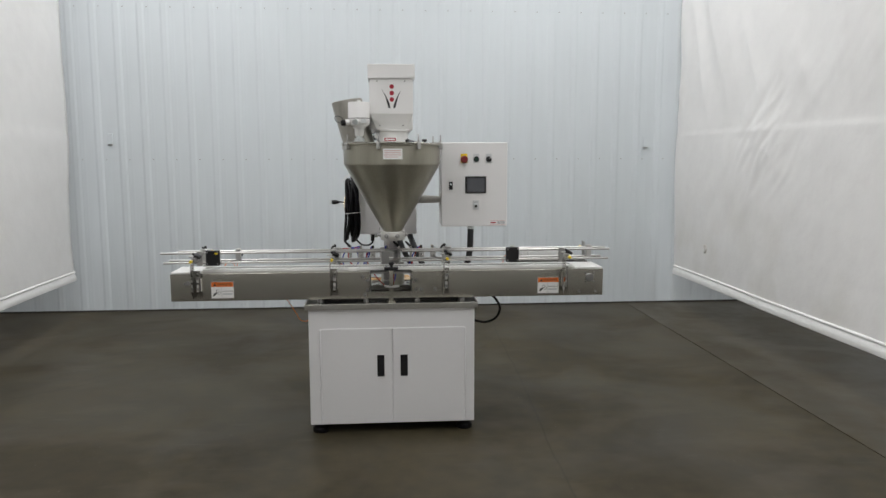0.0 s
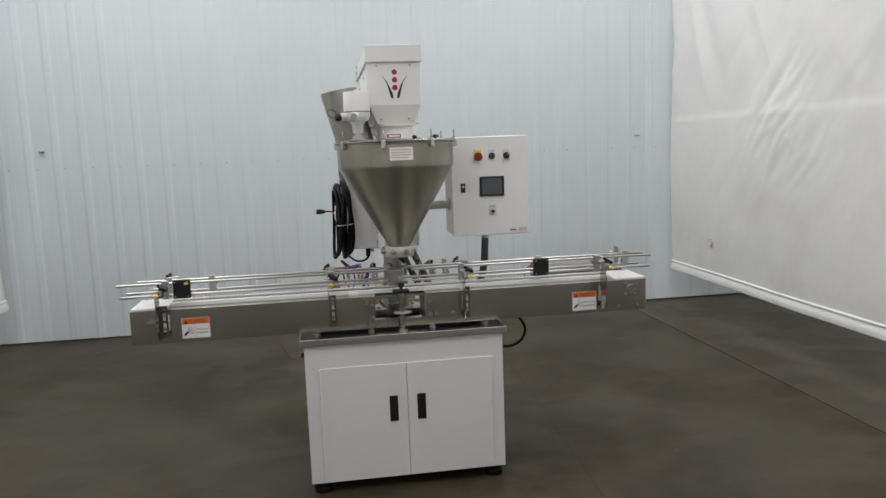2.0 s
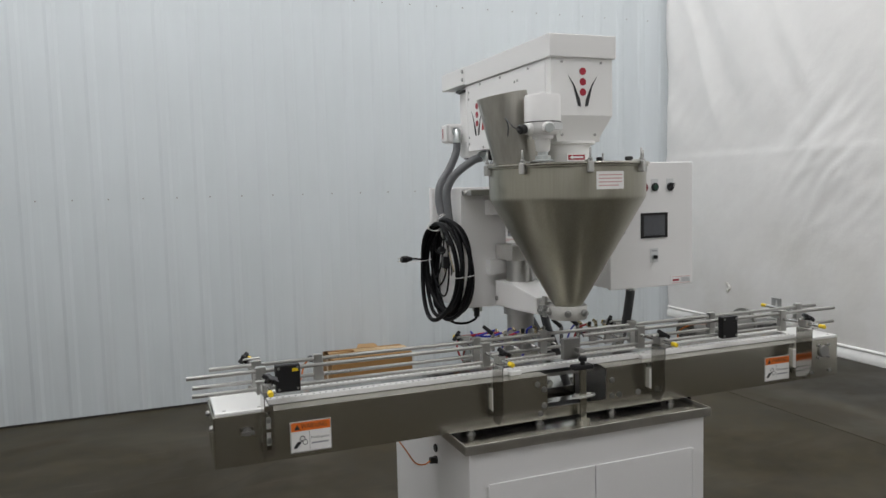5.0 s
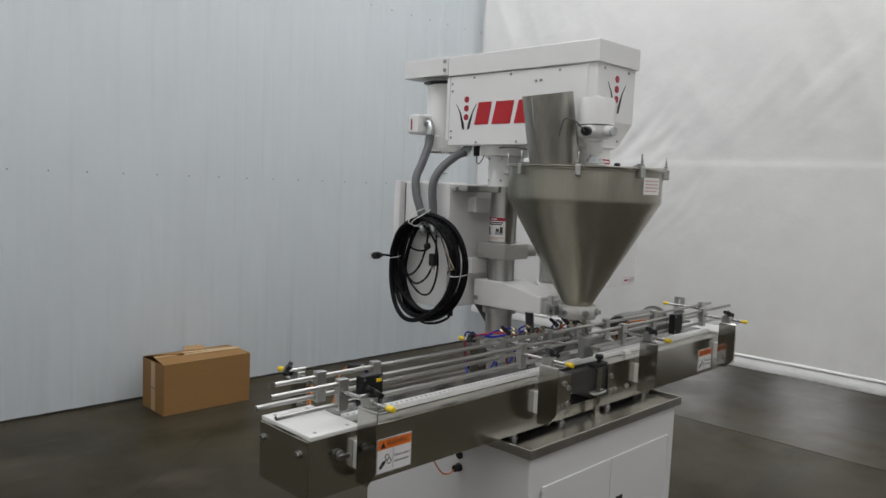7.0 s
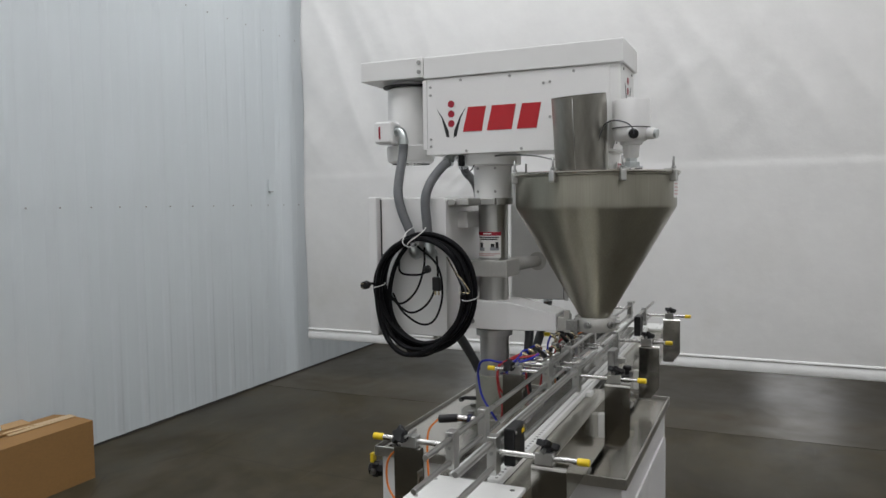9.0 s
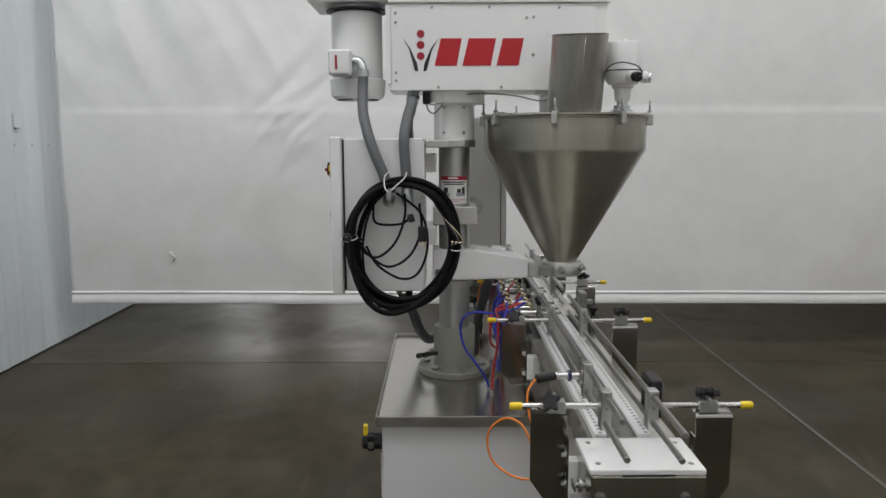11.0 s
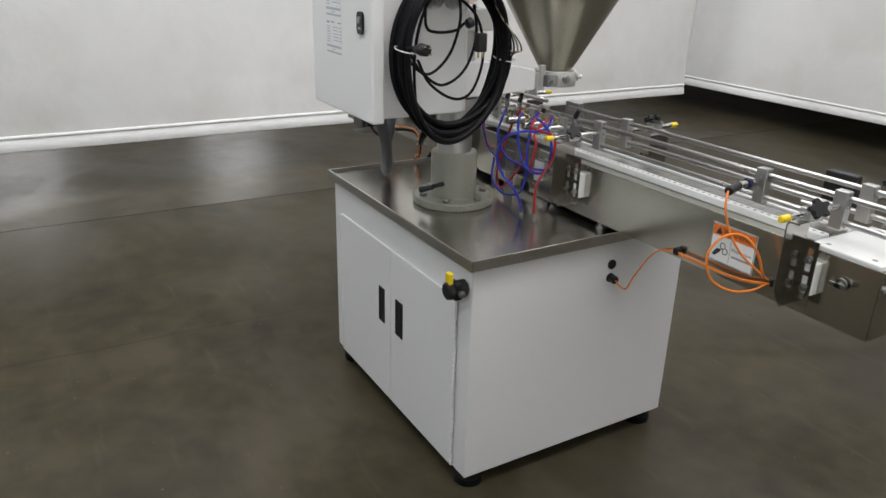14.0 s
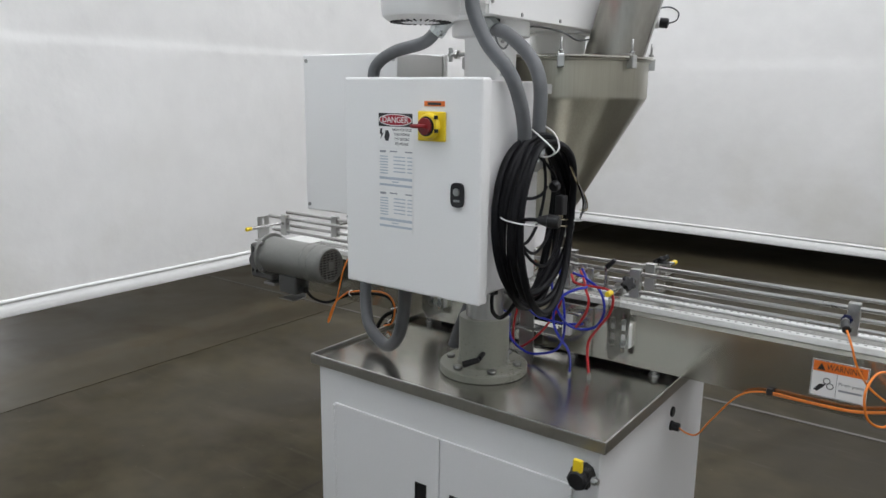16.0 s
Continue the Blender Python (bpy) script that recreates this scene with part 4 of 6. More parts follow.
# centre post with stop
def stop_post():
    ob = root("stop_post", (0, 0.075, 0.722), "steel post with a black clamp knob before the filling station", "post")
    bm = box(B(), -0.013, 0.010, 0.060, 0.072, 0.722, 0.915, 0.001)
    cyl(bm, (-0.0015, 0.066, 0.722), (-0.0015, 0.066, 0.732), 0.024, seg=16)
    part("post", bm, STEEL, ob)
    part("cross_pin", hose(B(), [(-0.035, 0.056, 0.815), (0.0, 0.052, 0.813), (0.036, 0.056, 0.815), (0.036, 0.075, 0.815), (0.0, 0.079, 0.813), (-0.035, 0.075, 0.815)], 0.0045, 8, 6, True), DULL, ob)
    bm = box(B(), -0.040, 0.036, 0.052, 0.088, 0.906, 0.922, 0.004)
    cyl(bm, (-0.001, 0.066, 0.92), (-0.001, 0.066, 0.934), 0.008, seg=12)
    cyl(bm, (-0.001, 0.066, 0.934), (-0.001, 0.066, 0.950), 0.015, seg=16, bev=0.003)
    part("clamp_knob", bm, BLACK, ob, "black clamp with a round knob")
    part("stop_block", box(B(), -0.054, 0.010, 0.098, 0.122, 0.935, 1.008, 0.002), DULL, ob)
    part("stop_arm", box(B(), -0.012, 0.008, 0.07, 0.10, 0.960, 0.975, 0.001), ALU, ob)


stop_post()


# ---- lift column ----
CX, CY = 0.012, 0.548


def column():
    ob = root("lift_column", (CX, CY, 0.722), "polished steel lift column on a grey-green flange on the tray", "column")
    part("tube", lathe(B(), CX, CY, [(0.053, 0.86), (0.053, 1.54)], 40), COLUMN, ob, "polished steel tube")
    bm = lathe(B(), CX, CY, [(0.124, 0.7225), (0.126, 0.7245), (0.126, 0.742), (0.123, 0.745), (0.076, 0.746), (0.0725, 0.7495), (0.0715, 0.753), (0.0715, 0.880), (0.069, 0.884), (0.054, 0.885)], 56)
    part("base_flange", bm, GREYGREEN, ob, "grey-green painted flange and collar")
    for k in range(6):
        a = k * math.pi / 3 + 0.3
        part("flange_bolt", hexbolt(B(), (CX + 0.099 * math.cos(a), CY + 0.099 * math.sin(a), 0.745), (0, 0, 1), 0.012, 0.010), DULL, ob)
    bm = cyl(B(), (CX - 0.035, CY + 0.055, 0.792), (-0.040, 0.650, 0.794), 0.007, seg=10)
    cyl(bm, (-0.042, 0.652, 0.792), (-0.004, 0.676, 0.776), 0.0075, 0.0100, seg=12, bev=0.002)
    part("lever", bm, BLACK, ob, "black clamp lever")
    bm = lathe(B(), CX, CY, [(0.054, 1.026), (0.066, 1.028), (0.066, 1.050), (0.054, 1.052)], 40)
    part("stop_ring", bm, ALU, ob)
    bm = lathe(B(), CX, CY, [(0.0535, 1.500), (0.071, 1.501), (0.071, 1.524), (0.0535, 1.525)], 40)
    box(bm, CX - 0.080, CX - 0.055, CY - 0.035, CY + 0.035, 1.501, 1.524, 0.002)
    part("clamp_ring", bm, ALU, ob)
    bm = cyl(B(), (CX + 0.050, CY + 0.035, 1.600), (CX + 0.112, CY + 0.035, 1.600), 0.0055, seg=10)
    cyl(bm, (CX + 0.078, CY + 0.035, 1.600), (CX + 0.088, CY + 0.035, 1.600), 0.0125, seg=6)
    cyl(bm, (CX + 0.104, CY + 0.035, 1.582), (CX + 0.104, CY + 0.035, 1.618), 0.0065, seg=10, bev=0.001)
    part("clamp_bolt", bm, ALU, ob)
    bm = lathe(B(), CX, CY, [(0.068, 1.525), (0.068, 1.636), (0.070, 1.640), (0.100, 1.643), (0.102, 1.647), (0.102, 1.680)], 48)
    part("neck", bm, OFFWHITE, ob, "white enamelled neck")
    for z in (1.548, 1.63):
        for a in (2.6, 3.6):
            bm = cyl(B(), (CX + 0.067 * math.cos(a), CY + 0.067 * math.sin(a), z), (CX + 0.071 * math.cos(a), CY + 0.071 * math.sin(a), z), 0.005, seg=10)
            part("neck_screw", bm, DULL, ob)
    # split clamp for the box arm
    bm = box(B(), CX - 0.072, CX + 0.072, CY - 0.075, CY + 0.072, 1.244, 1.304, 0.004)
    part("arm_clamp", bm, CAST, ob)
    bm = cyl(B(), (CX + 0.07, CY - 0.02, 1.275), (0.315, 0.47, 1.275), 0.030, 0.020, seg=20)
    cyl(bm, (CX + 0.065, CY - 0.019, 1.275), (CX + 0.085, CY - 0.024, 1.275), 0.034, seg=20)
    part("box_arm", bm, CAST, ob, "cast arm to the control box")
    # warning label round the tube
    bm = B()
    rows = [[bm.verts.new((CX + 0.0537 * math.cos(a), CY + 0.0537 * math.sin(a), z)) for a in np.linspace(2.13, 4.02, 17)] for z in (1.312, 1.405)]
    for k in range(16):
        bm.faces.new((rows[0][k], rows[0][k + 1], rows[1][k + 1], rows[1][k])).smooth = True
    lab = part("column_label", bm, PAPER, ob, "white label with a red heading")

    def strip(z0, z1, a0, a1, mat, name):
        bm = B()
        rr = [[bm.verts.new((CX + 0.0541 * math.cos(a), CY + 0.0541 * math.sin(a), z)) for a in np.linspace(a0, a1, 9)] for z in (z0, z1)]
        for k in range(8):
            bm.faces.new((rr[0][k], rr[0][k + 1], rr[1][k + 1], rr[1][k])).smooth = True
        part(name, bm, mat, lab)
    strip(1.391, 1.4045, 2.135, 4.015, CRIMSON, "heading")
    strip(1.3955, 1.4005, 2.75, 3.35, PAPER, "heading_word")
    for z, a0, a1 in ((1.3825, 2.3, 3.85), (1.3755, 2.45, 3.75)):
        strip(z, z + 0.0042, a0, a1, INK, "print")
    for a0, a1, z0, z1, mat in ((2.30, 2.85, 1.336, 1.348, GREYINK), (2.42, 2.72, 1.348, 1.366, INK), (3.25, 3.85, 1.338, 1.350, GREYINK), (3.30, 3.55, 1.350, 1.362, INK), (3.62, 3.82, 1.346, 1.368, INK)):
        strip(z0, z1, a0, a1, mat, "picture")
    for z, a0, a1 in ((1.3245, 2.2, 3.9), (1.3185, 2.2, 3.5)):
        strip(z, z + 0.0030, a0, a1, PINK, "print")
    return ob


LIFT = column()


def hopper_arm():
    ob = LIFT
    bm = B()
    a = [(CX - 0.074, 0.622, 1.057), (CX + 0.074, 0.622, 1.057), (CX + 0.074, 0.622, 1.158), (CX - 0.074, 0.622, 1.158)]
    b = [(CX - 0.074, 0.475, 1.057), (CX + 0.074, 0.475, 1.057), (CX + 0.074, 0.475, 1.158), (CX - 0.074, 0.475, 1.158)]
    c = [(CX - 0.060, 0.300, 1.062), (CX + 0.060, 0.300, 1.062), (CX + 0.060, 0.300, 1.124), (CX - 0.060, 0.300, 1.124)]
    rows = [[bm.verts.new(p) for p in r] for r in (a, b, c)]
    fs = [bm.faces.new(rows[0]), bm.faces.new(rows[2][::-1])]
    for r0, r1 in ((rows[0], rows[1]), (rows[1], rows[2])):
        fs += [bm.faces.new((r0[k], r1[k], r1[(k + 1) % 4], r0[(k + 1) % 4])) for k in range(4)]
    bmesh.ops.recalc_face_normals(bm, faces=fs)
    bmesh.ops.bevel(bm, geom=bm.edges[:], offset=0.004, segments=2, profile=0.5, affect="EDGES")
    ob = part("hopper_arm", bm, WHITE, ob, "white cast arm to the hopper outlet")
    bm = box(B(), CX - 0.050, CX + 0.050, 0.272, 0.299, 1.062, 1.112, 0.003)
    box(bm, CX - 0.052, CX - 0.040, 0.255, 0.275, 1.058, 1.135, 0.002)
    part("yoke", bm, CAST, ob)
    bm = cyl(B(), (CX - 0.085, 0.245, 1.088), (CX + 0.075, 0.245, 1.088), 0.007, seg=10)
    cyl(bm, (CX - 0.080, 0.245, 1.088), (CX - 0.066, 0.245, 1.088), 0.013, seg=6)
    box(bm, CX - 0.075, CX - 0.050, 0.222, 0.262, 1.070, 1.105, 0.002)
    part("pivot", bm, DULL, ob)
    bm = cyl(B(), (CX - 0.0745, 0.605, 1.085), (CX - 0.080, 0.605, 1.085), 0.009, seg=12)
    part("clamp_screw", bm, DULL, ob)


hopper_arm()


# ---- filling head ----
def mark(parent, m, s=1.0):
    """A plain badge: three crimson dots over two dark blades."""
    for z in (-0.002, -0.036, -0.070):
        bm = cyl(B(), m @ Vector((0, z * s, 0)), m @ Vector((0, z * s, 0.0012)), 0.0122 * s, seg=20)
        part("badge_dot", bm, CRIMSON, parent)
    for sg in (-1, 1):
        bm = blade(B(), m, [(sg * x * s, z * s) for x, z in ((0.056, -0.016), (0.036, -0.050), (0.019, -0.115), (0.008, -0.118), (0.011, -0.094), (0.033, -0.046))], 0.0012)
        part("badge_blade", bm, INK, parent)


def filler_head():
    ob = root("filler_head", (0.01, 0.4, 1.68), "white enamelled auger filling head with red badges on the column", "machine head")
    x0, x1, yf, yb = -0.108, 0.126, 0.068, 0.757
    bm = B()
    for y, low in ((yf, yf + 0.032), (yf + 0.075, yf + 0.075)):
        for p in ((x0, y, 1.949), (x1, y, 1.949), (x1, y, 1.762), (x1 - 0.038, low, 1.680), (x0 + 0.038, low, 1.680), (x0, y, 1.762)):
            bm.verts.new(p)
    bmesh.ops.convex_hull(bm, input=bm.verts[:])
    bmesh.ops.dissolve_limit(bm, angle_limit=0.02, verts=bm.verts[:], edges=bm.edges[:])
    box(bm, x0 + 0.001, x1, yf + 0.074, yb, 1.680, 1.949, 0.003)
    body = part("body", bm, OFFWHITE, ob)
    part("side_plate", box(B(), x0 - 0.003, x0, 0.105, 0.748, 1.681, 1.946, 0.0008), WHITE, ob, "white screwed side plate")
    part("rear_edge", box(B(), x0 - 0.004, x0 + 0.02, 0.750, 0.766, 1.700, 1.945, 0.002), WHITE, ob)
    bm = B()
    prism(bm, [(x0 - 0.010, yf - 0.010, 1.949), (x1 + 0.010, yf - 0.010, 1.949), (x1 + 0.010, yf - 0.010, 2.024), (x0 - 0.010, yf - 0.010, 2.024)], (0, 0.700, 0), 0.003)
    part("cover", bm, OFFWHITE, ob, "white folded top cover")
    part("rear_cover", box(B(), x0 - 0.012, x1 + 0.012, 0.7585, 1.012, 1.955, 2.026, 0.003), OFFWHITE, ob)
    for y, z in ((0.735, 1.918), (0.735, 1.89), (0.735, 1.735), (0.735, 1.71), (0.62, 1.936), (0.44, 1.936), (0.22, 1.934), (0.60, 1.690), (0.40, 1.690), (0.30, 1.905), (0.322, 1.903), (0.30, 1.79)):
        part("cover_screw", cyl(B(), (x0 - 0.003, y, z), (x0 - 0.0055, y, z), 0.0048, seg=10), DULL, ob)
    for z in (1.975, 2.008):
        part("cover_screw", cyl(B(), (x0 - 0.012, 0.775, z), (x0 - 0.016, 0.775, z), 0.0075, seg=10), DULL, ob)
    for x in (x0 + 0.04, x1 - 0.045):
        part("front_screw", cyl(B(), (x, yf, 1.935), (x, yf - 0.003, 1.935), 0.0045, seg=10), DULL, ob)
    for x in (x0 + 0.052, x1 - 0.055):
        part("front_screw", cyl(B(), (x, yf + 0.027, 1.700), (x, yf + 0.021, 1.700), 0.0045, seg=10), DULL, ob)
    mark(body, pose(0.011, yf - 0.0004, 1.908, *FRONT))
    mark(body, pose(x0 - 0.0034, 0.656, 1.857, *LEFT))
    # the maker's red mark as three plain slanted blocks
    m = pose(x0 - 0.0034, 0.612, 1.757, *LEFT)
    for a, b in ((0.0, 0.082), (0.088, 0.190), (0.196, 0.278)):
        bm = blade(B(), m, [(a, 0.0), (b - 0.012, 0.0), (b + 0.004, 0.084), (a + 0.020, 0.084)], 0.0012)
        part("badge_block", bm, REDINK, body)
    # auger neck down to the lid
    bm = lathe(B(), 0.012, 0.178, [(0.098, 1.680), (0.098, 1.672), (0.083, 1.668), (0.083, 1.612)], 40)
    part("auger_neck", bm, OFFWHITE, ob)
    n = pose(0.0, 0.178 - 0.0845, 1.625, *FRONT)
    lab = part("arrow_label", decal(n, [(-0.037, 0.037, -0.012, 0.012)], -0.003, 0.001), PAPER, ob, "red label with a white arrow")
    part("label_field", decal(n, [(-0.032, 0.032, -0.0085, 0.0085)], 0.001, 0.0014), CRIMSON, lab)
    bm = blade(B(), n @ Matrix.Translation((0, 0, 0.0014)), [(-0.028, 0), (-0.014, 0.007), (-0.014, 0.003), (0.026, 0.003), (0.026, -0.003), (-0.014, -0.003), (-0.014, -0.007)], 0.0005)
    part("arrow", bm, PAPER, lab)
    return ob


filler_head()


def head_motor():
    x, y = -0.005, 0.868
    ob = root("head_motor", (x, y, 1.65), "white vertical motor with a junction box under the rear cover", "motor")
    part("body", lathe(B(), x, y, [(0.040, 1.656), (0.074, 1.658), (0.086, 1.667), (0.089, 1.680), (0.091, 1.72), (0.083, 1.724), (0.083, 1.93), (0.070, 1.935), (0.070, 1.955)], 40), OFFWHITE, ob)
    bm = B()
    for k in range(28):
        a = 2 * math.pi * k / 28
        c, s = math.cos(a), math.sin(a)
        cyl(bm, (x + 0.045 * c, y + 0.045 * s, 1.6565), (x + 0.070 * c, y + 0.070 * s, 1.6572), 0.0022, seg=5)
    part("fan_slots", bm, BLACK, ob)
    part("seal", lathe(B(), x, y, [(0.072, 1.936), (0.100, 1.938), (0.100, 1.942), (0.072, 1.944)], 32), BLACK, ob)
    bm = box(B(), -0.150, -0.075, 0.872, 0.945, 1.725, 1.805, 0.010)
    box(bm, -0.156, -0.150, 0.877, 0.940, 1.73, 1.80, 0.003)
    jb = part("junction_box", bm, WHITE, ob, "small white junction box")
    part("stripe", box(B(), -0.1575, -0.156, 0.915, 0.922, 1.742, 1.786), CRIMSON, jb)
    bm = hose(B(), [(-0.115, 0.870, 1.772), (-0.117, 0.852, 1.770), (-0.121, 0.842, 1.755), (-0.124, 0.838, 1.735)], 0.0145, 12, 5)
    cyl(bm, (-0.1245, 0.838, 1.742), (-0.125, 0.838, 1.722), 0.0185, seg=8)
    cyl(bm, (-0.115, 0.876, 1.772), (-0.116, 0.866, 1.772), 0.019, seg=8)
    part("elbow", bm, ZINC, ob, "zinc elbow fitting")


head_motor()


def fitting(name, p, d, r, label):
    p, d = Vector(p), Vector(d).normalized()
    bm = cyl(B(), p, p + d * 0.014, r * 1.25, seg=8)
    cyl(bm, p + d * 0.014, p + d * 0.036, r * 1.12, seg=16)
    cyl(bm, p + d * 0.030, p + d * 0.046, r * 1.3, seg=8)
    return tagged(part(name, bm, ZINC), label, "fitting", "conduit fittings")


# conduits
cable("flexible_conduit", [(-0.125, 0.838, 1.728), (-0.130, 0.840, 1.68), (-0.165, 0.836, 1.61), (-0.214, 0.818, 1.545), (-0.230, 0.795, 1.48), (-0.228, 0.770, 1.42), (-0.222, 0.757, 1.375)], 0.0165, GREYHOSE, "grey flexible conduit from the motor box to the enclosure side", "conduit", "conduits", seg=14)
cable("flexible_conduit", [(-0.085, 0.685, 1.652), (-0.125, 0.686, 1.638), (-0.195, 0.698, 1.585), (-0.228, 0.706, 1.525), (-0.228, 0.702, 1.44), (-0.222, 0.698, 1.375)], 0.0165, GREYHOSE, "grey flexible conduit from the filling head to the enclosure side", "conduit", "conduits", seg=14)
cable("flexible_conduit", [(0.080, 0.691, 1.655), (0.120, 0.697, 1.625), (0.205, 0.708, 1.605), (0.262, 0.712, 1.575), (0.280, 0.711, 1.535), (0.275, 0.711, 1.45), (0.235, 0.711, 1.38), (0.170, 0.711, 1.36)], 0.0160, GREYHOSE, "grey flexible conduit curving down to the enclosure side", "conduit", "conduits", seg=14)
fitting("conduit_fitting", (-0.052, 0.682, 1.682), (-0.7, 0.05, -0.65), 0.017, "zinc conduit fitting under the filling head")
fitting("conduit_fitting", (0.052, 0.688, 1.682), (0.6, 0.05, -0.65), 0.017, "zinc conduit fitting under the filling head")
for y in (0.755, 0.698):
    bm = cyl(B(), (-0.192, y, 1.335), (-0.210, y, 1.335), 0.021, seg=8)
    hose(bm, [(-0.203, y, 1.335), (-0.218, y, 1.338), (-0.222, y, 1.350), (-0.222, y, 1.375)], 0.019, 12, 5)
    tagged(part("conduit_fitting", bm, ZINC), "zinc elbow fitting on the enclosure side", "fitting", "conduit fittings")
# capped plug with a short lead under the head
bm = cyl(B(), (-0.06, 0.64, 1.682), (-0.06, 0.64, 1.640), 0.012, seg=12, bev=0.003)
tagged(part("round_plug", bm, BLACK), "black round plug under the filling head", "plug")
cable("thin_lead", [(-0.06, 0.64, 1.640), (-0.066, 0.632, 1.618), (-0.072, 0.615, 1.610), (-0.074, 0.595, 1.628), (-0.076, 0.57, 1.655), (-0.082, 0.48, 1.672), (-0.10, 0.36, 1.664), (-0.105, 0.28, 1.648), (-0.12, 0.22, 1.655)], 0.0024, GREYHOSE, "thin grey lead under the filling head")


# ---- hopper ----
HX, HY = 0.010, 0.178


def hopper():
    ob = root("hopper", (HX, HY, 1.06), "large conical spun stainless steel hopper with a clamped lid", "hopper")
    bm = lathe(B(), HX, HY, [(0.050, 1.112), (0.060, 1.128), (0.265, 1.482), (0.2675, 1.487), (0.269, 1.495), (0.269, 1.590), (0.276, 1.592), (0.276, 1.596)], 96, caps=False)
    part("cone", bm, HOPPER, ob, "spun stainless cone")
    part("lid", lathe(B(), HX, HY, [(0.20, 1.5962), (0.280, 1.5965), (0.281, 1.598), (0.281, 1.603), (0.278, 1.605), (0.02, 1.605)], 80), STEEL, ob, "stainless lid")
    bm = lathe(B(), HX, HY, [(0.046, 1.064), (0.066, 1.0645), (0.0675, 1.067), (0.0675, 1.110), (0.066, 1.112), (0.046, 1.1125)], 40, caps=False)
    out = part("outlet_clamp", bm, CAST, ob, "outlet clamp ring")
    part("outlet_bore", lathe(B(), HX, HY, [(0.048, 1.066), (0.048, 1.12)], 32), BLACK, out)
    for a in (-1.2, -2.1, 0.2, 3.0):
        bm = B()
        c, s = math.cos(a), math.sin(a)
        p = Vector((HX + 0.064 * c, HY + 0.064 * s, 1.09))
        d = Vector((c, s, 0))
        cyl(bm, p, p + d * 0.012, 0.013, seg=14, bev=0.002)
        cyl(bm, p + d * 0.012, p + d * 0.022, 0.007, seg=8)
        part("clamp_screw", bm, DULL, out)
    for k in range(8):
        a = k * math.pi / 4 + 0.52
        c, s = math.cos(a), math.sin(a)
        m = Matrix.Translation((HX + 0.273 * c, HY + 0.273 * s, 1.594)) @ Matrix.Rotation(a, 4, "Z")
        bm = box(B(), -0.006, 0.016, -0.0095, 0.0095, -0.024, 0.012, 0.003, m=m)
        box(bm, -0.026, 0.006, -0.009, 0.009, 0.010, 0.017, 0.001, m=m)
        box(bm, -0.022, -0.004, -0.008, 0.008, -0.022, -0.015, 0.001, m=m)
        cl = part("lid_clamp", bm, ALU, ob)
        bm = cyl(B(), m @ Vector((0.004, 0, 0.012)), m @ Vector((0.004, 0, 0.054)), 0.0036, seg=8)
        cyl(bm, m @ Vector((0.004, 0, 0.017)), m @ Vector((0.004, 0, 0.023)), 0.0075, seg=6)
        part("clamp_stud", bm, DULL, cl)
    # label bent round the front
    def bent(r, z0, z1, a0, a1):
        bm = B()
        rr = [[bm.verts.new((HX + r * math.cos(a), HY + r * math.sin(a), z)) for a in np.linspace(a0, a1, 15)] for z in (z0, z1)]
        for k in range(14):
            bm.faces.new((rr[0][k], rr[0][k + 1], rr[1][k + 1], rr[1][k])).smooth = True
        return bm
    c0 = -math.pi / 2 + 0.005
    lab = part("hopper_label", bent(0.2696, 1.517, 1.573, c0 - 0.19, c0 + 0.19), PAPER, ob, "white paper label with lines of print")
    for k in range(4):
        part("print", bent(0.2700, 1.527 + k * 0.011, 1.5305 + k * 0.011, c0 - 0.16, c0 + 0.16 - 0.05 * (k == 0)), PINK, lab)
    for x, y, r in ((0.094, 0.100, 0.011), (0.186, 0.060, 0.014)):
        bm = cyl(B(), (x, y, 1.604), (x, y, 1.612), 0.006, seg=10)
        cyl(bm, (x, y, 1.611), (x, y, 1.625), r, seg=16, bev=0.003)
        part("lid_knob", bm, BLACK, ob)


hopper()


def chute():
    ob = root("inlet_chute", (-0.17, HY, 1.612), "open stainless inlet tube leaning out of the hopper lid", "chute")
    b, t = Vector((-0.172, HY, 1.606)), Vector((-0.236, HY - 0.004, 1.835))
    d = (t - b).normalized()
    u = Vector((0, 1, 0))
    v = d.cross(u)
    bm = B()
    seg, rows = 48, []
    for r, h, w in ((0.084, 0, 0), (0.084, 1, 0), (0.0818, 1, 0), (0.0818, 0.02, 0)):
        row = []
        for k in range(seg):
            a = 2 * math.pi * k / seg
            p = b.lerp(t, h) + (u * math.cos(a) + v * math.sin(a)) * r
            if h == 0:
                p -= d * ((p.z - 1.612) / d.z)
            elif h == 1:
                p += d * ((t.z - p.z) * 0.35 / d.z) + Vector((0, 0, (p.y - HY) * -0.03))
            row.append(bm.verts.new(p))
        rows.append(row)
    for i in range(3):
        for k in range(seg):
            f = bm.faces.new((rows[i][k], rows[i][(k + 1) % seg], rows[i + 1][(k + 1) % seg], rows[i + 1][k]))
            f.smooth = i != 1
    bmesh.ops.recalc_face_normals(bm, faces=bm.faces[:])
    part("tube", bm, CHUTE, ob)
    p0, p1 = b + u * 0.002 + v * 0.0845, t + v * 0.0845
    part("weld_seam", cyl(B(), p0, p1, 0.0012, seg=6), DULL, ob)


chute()


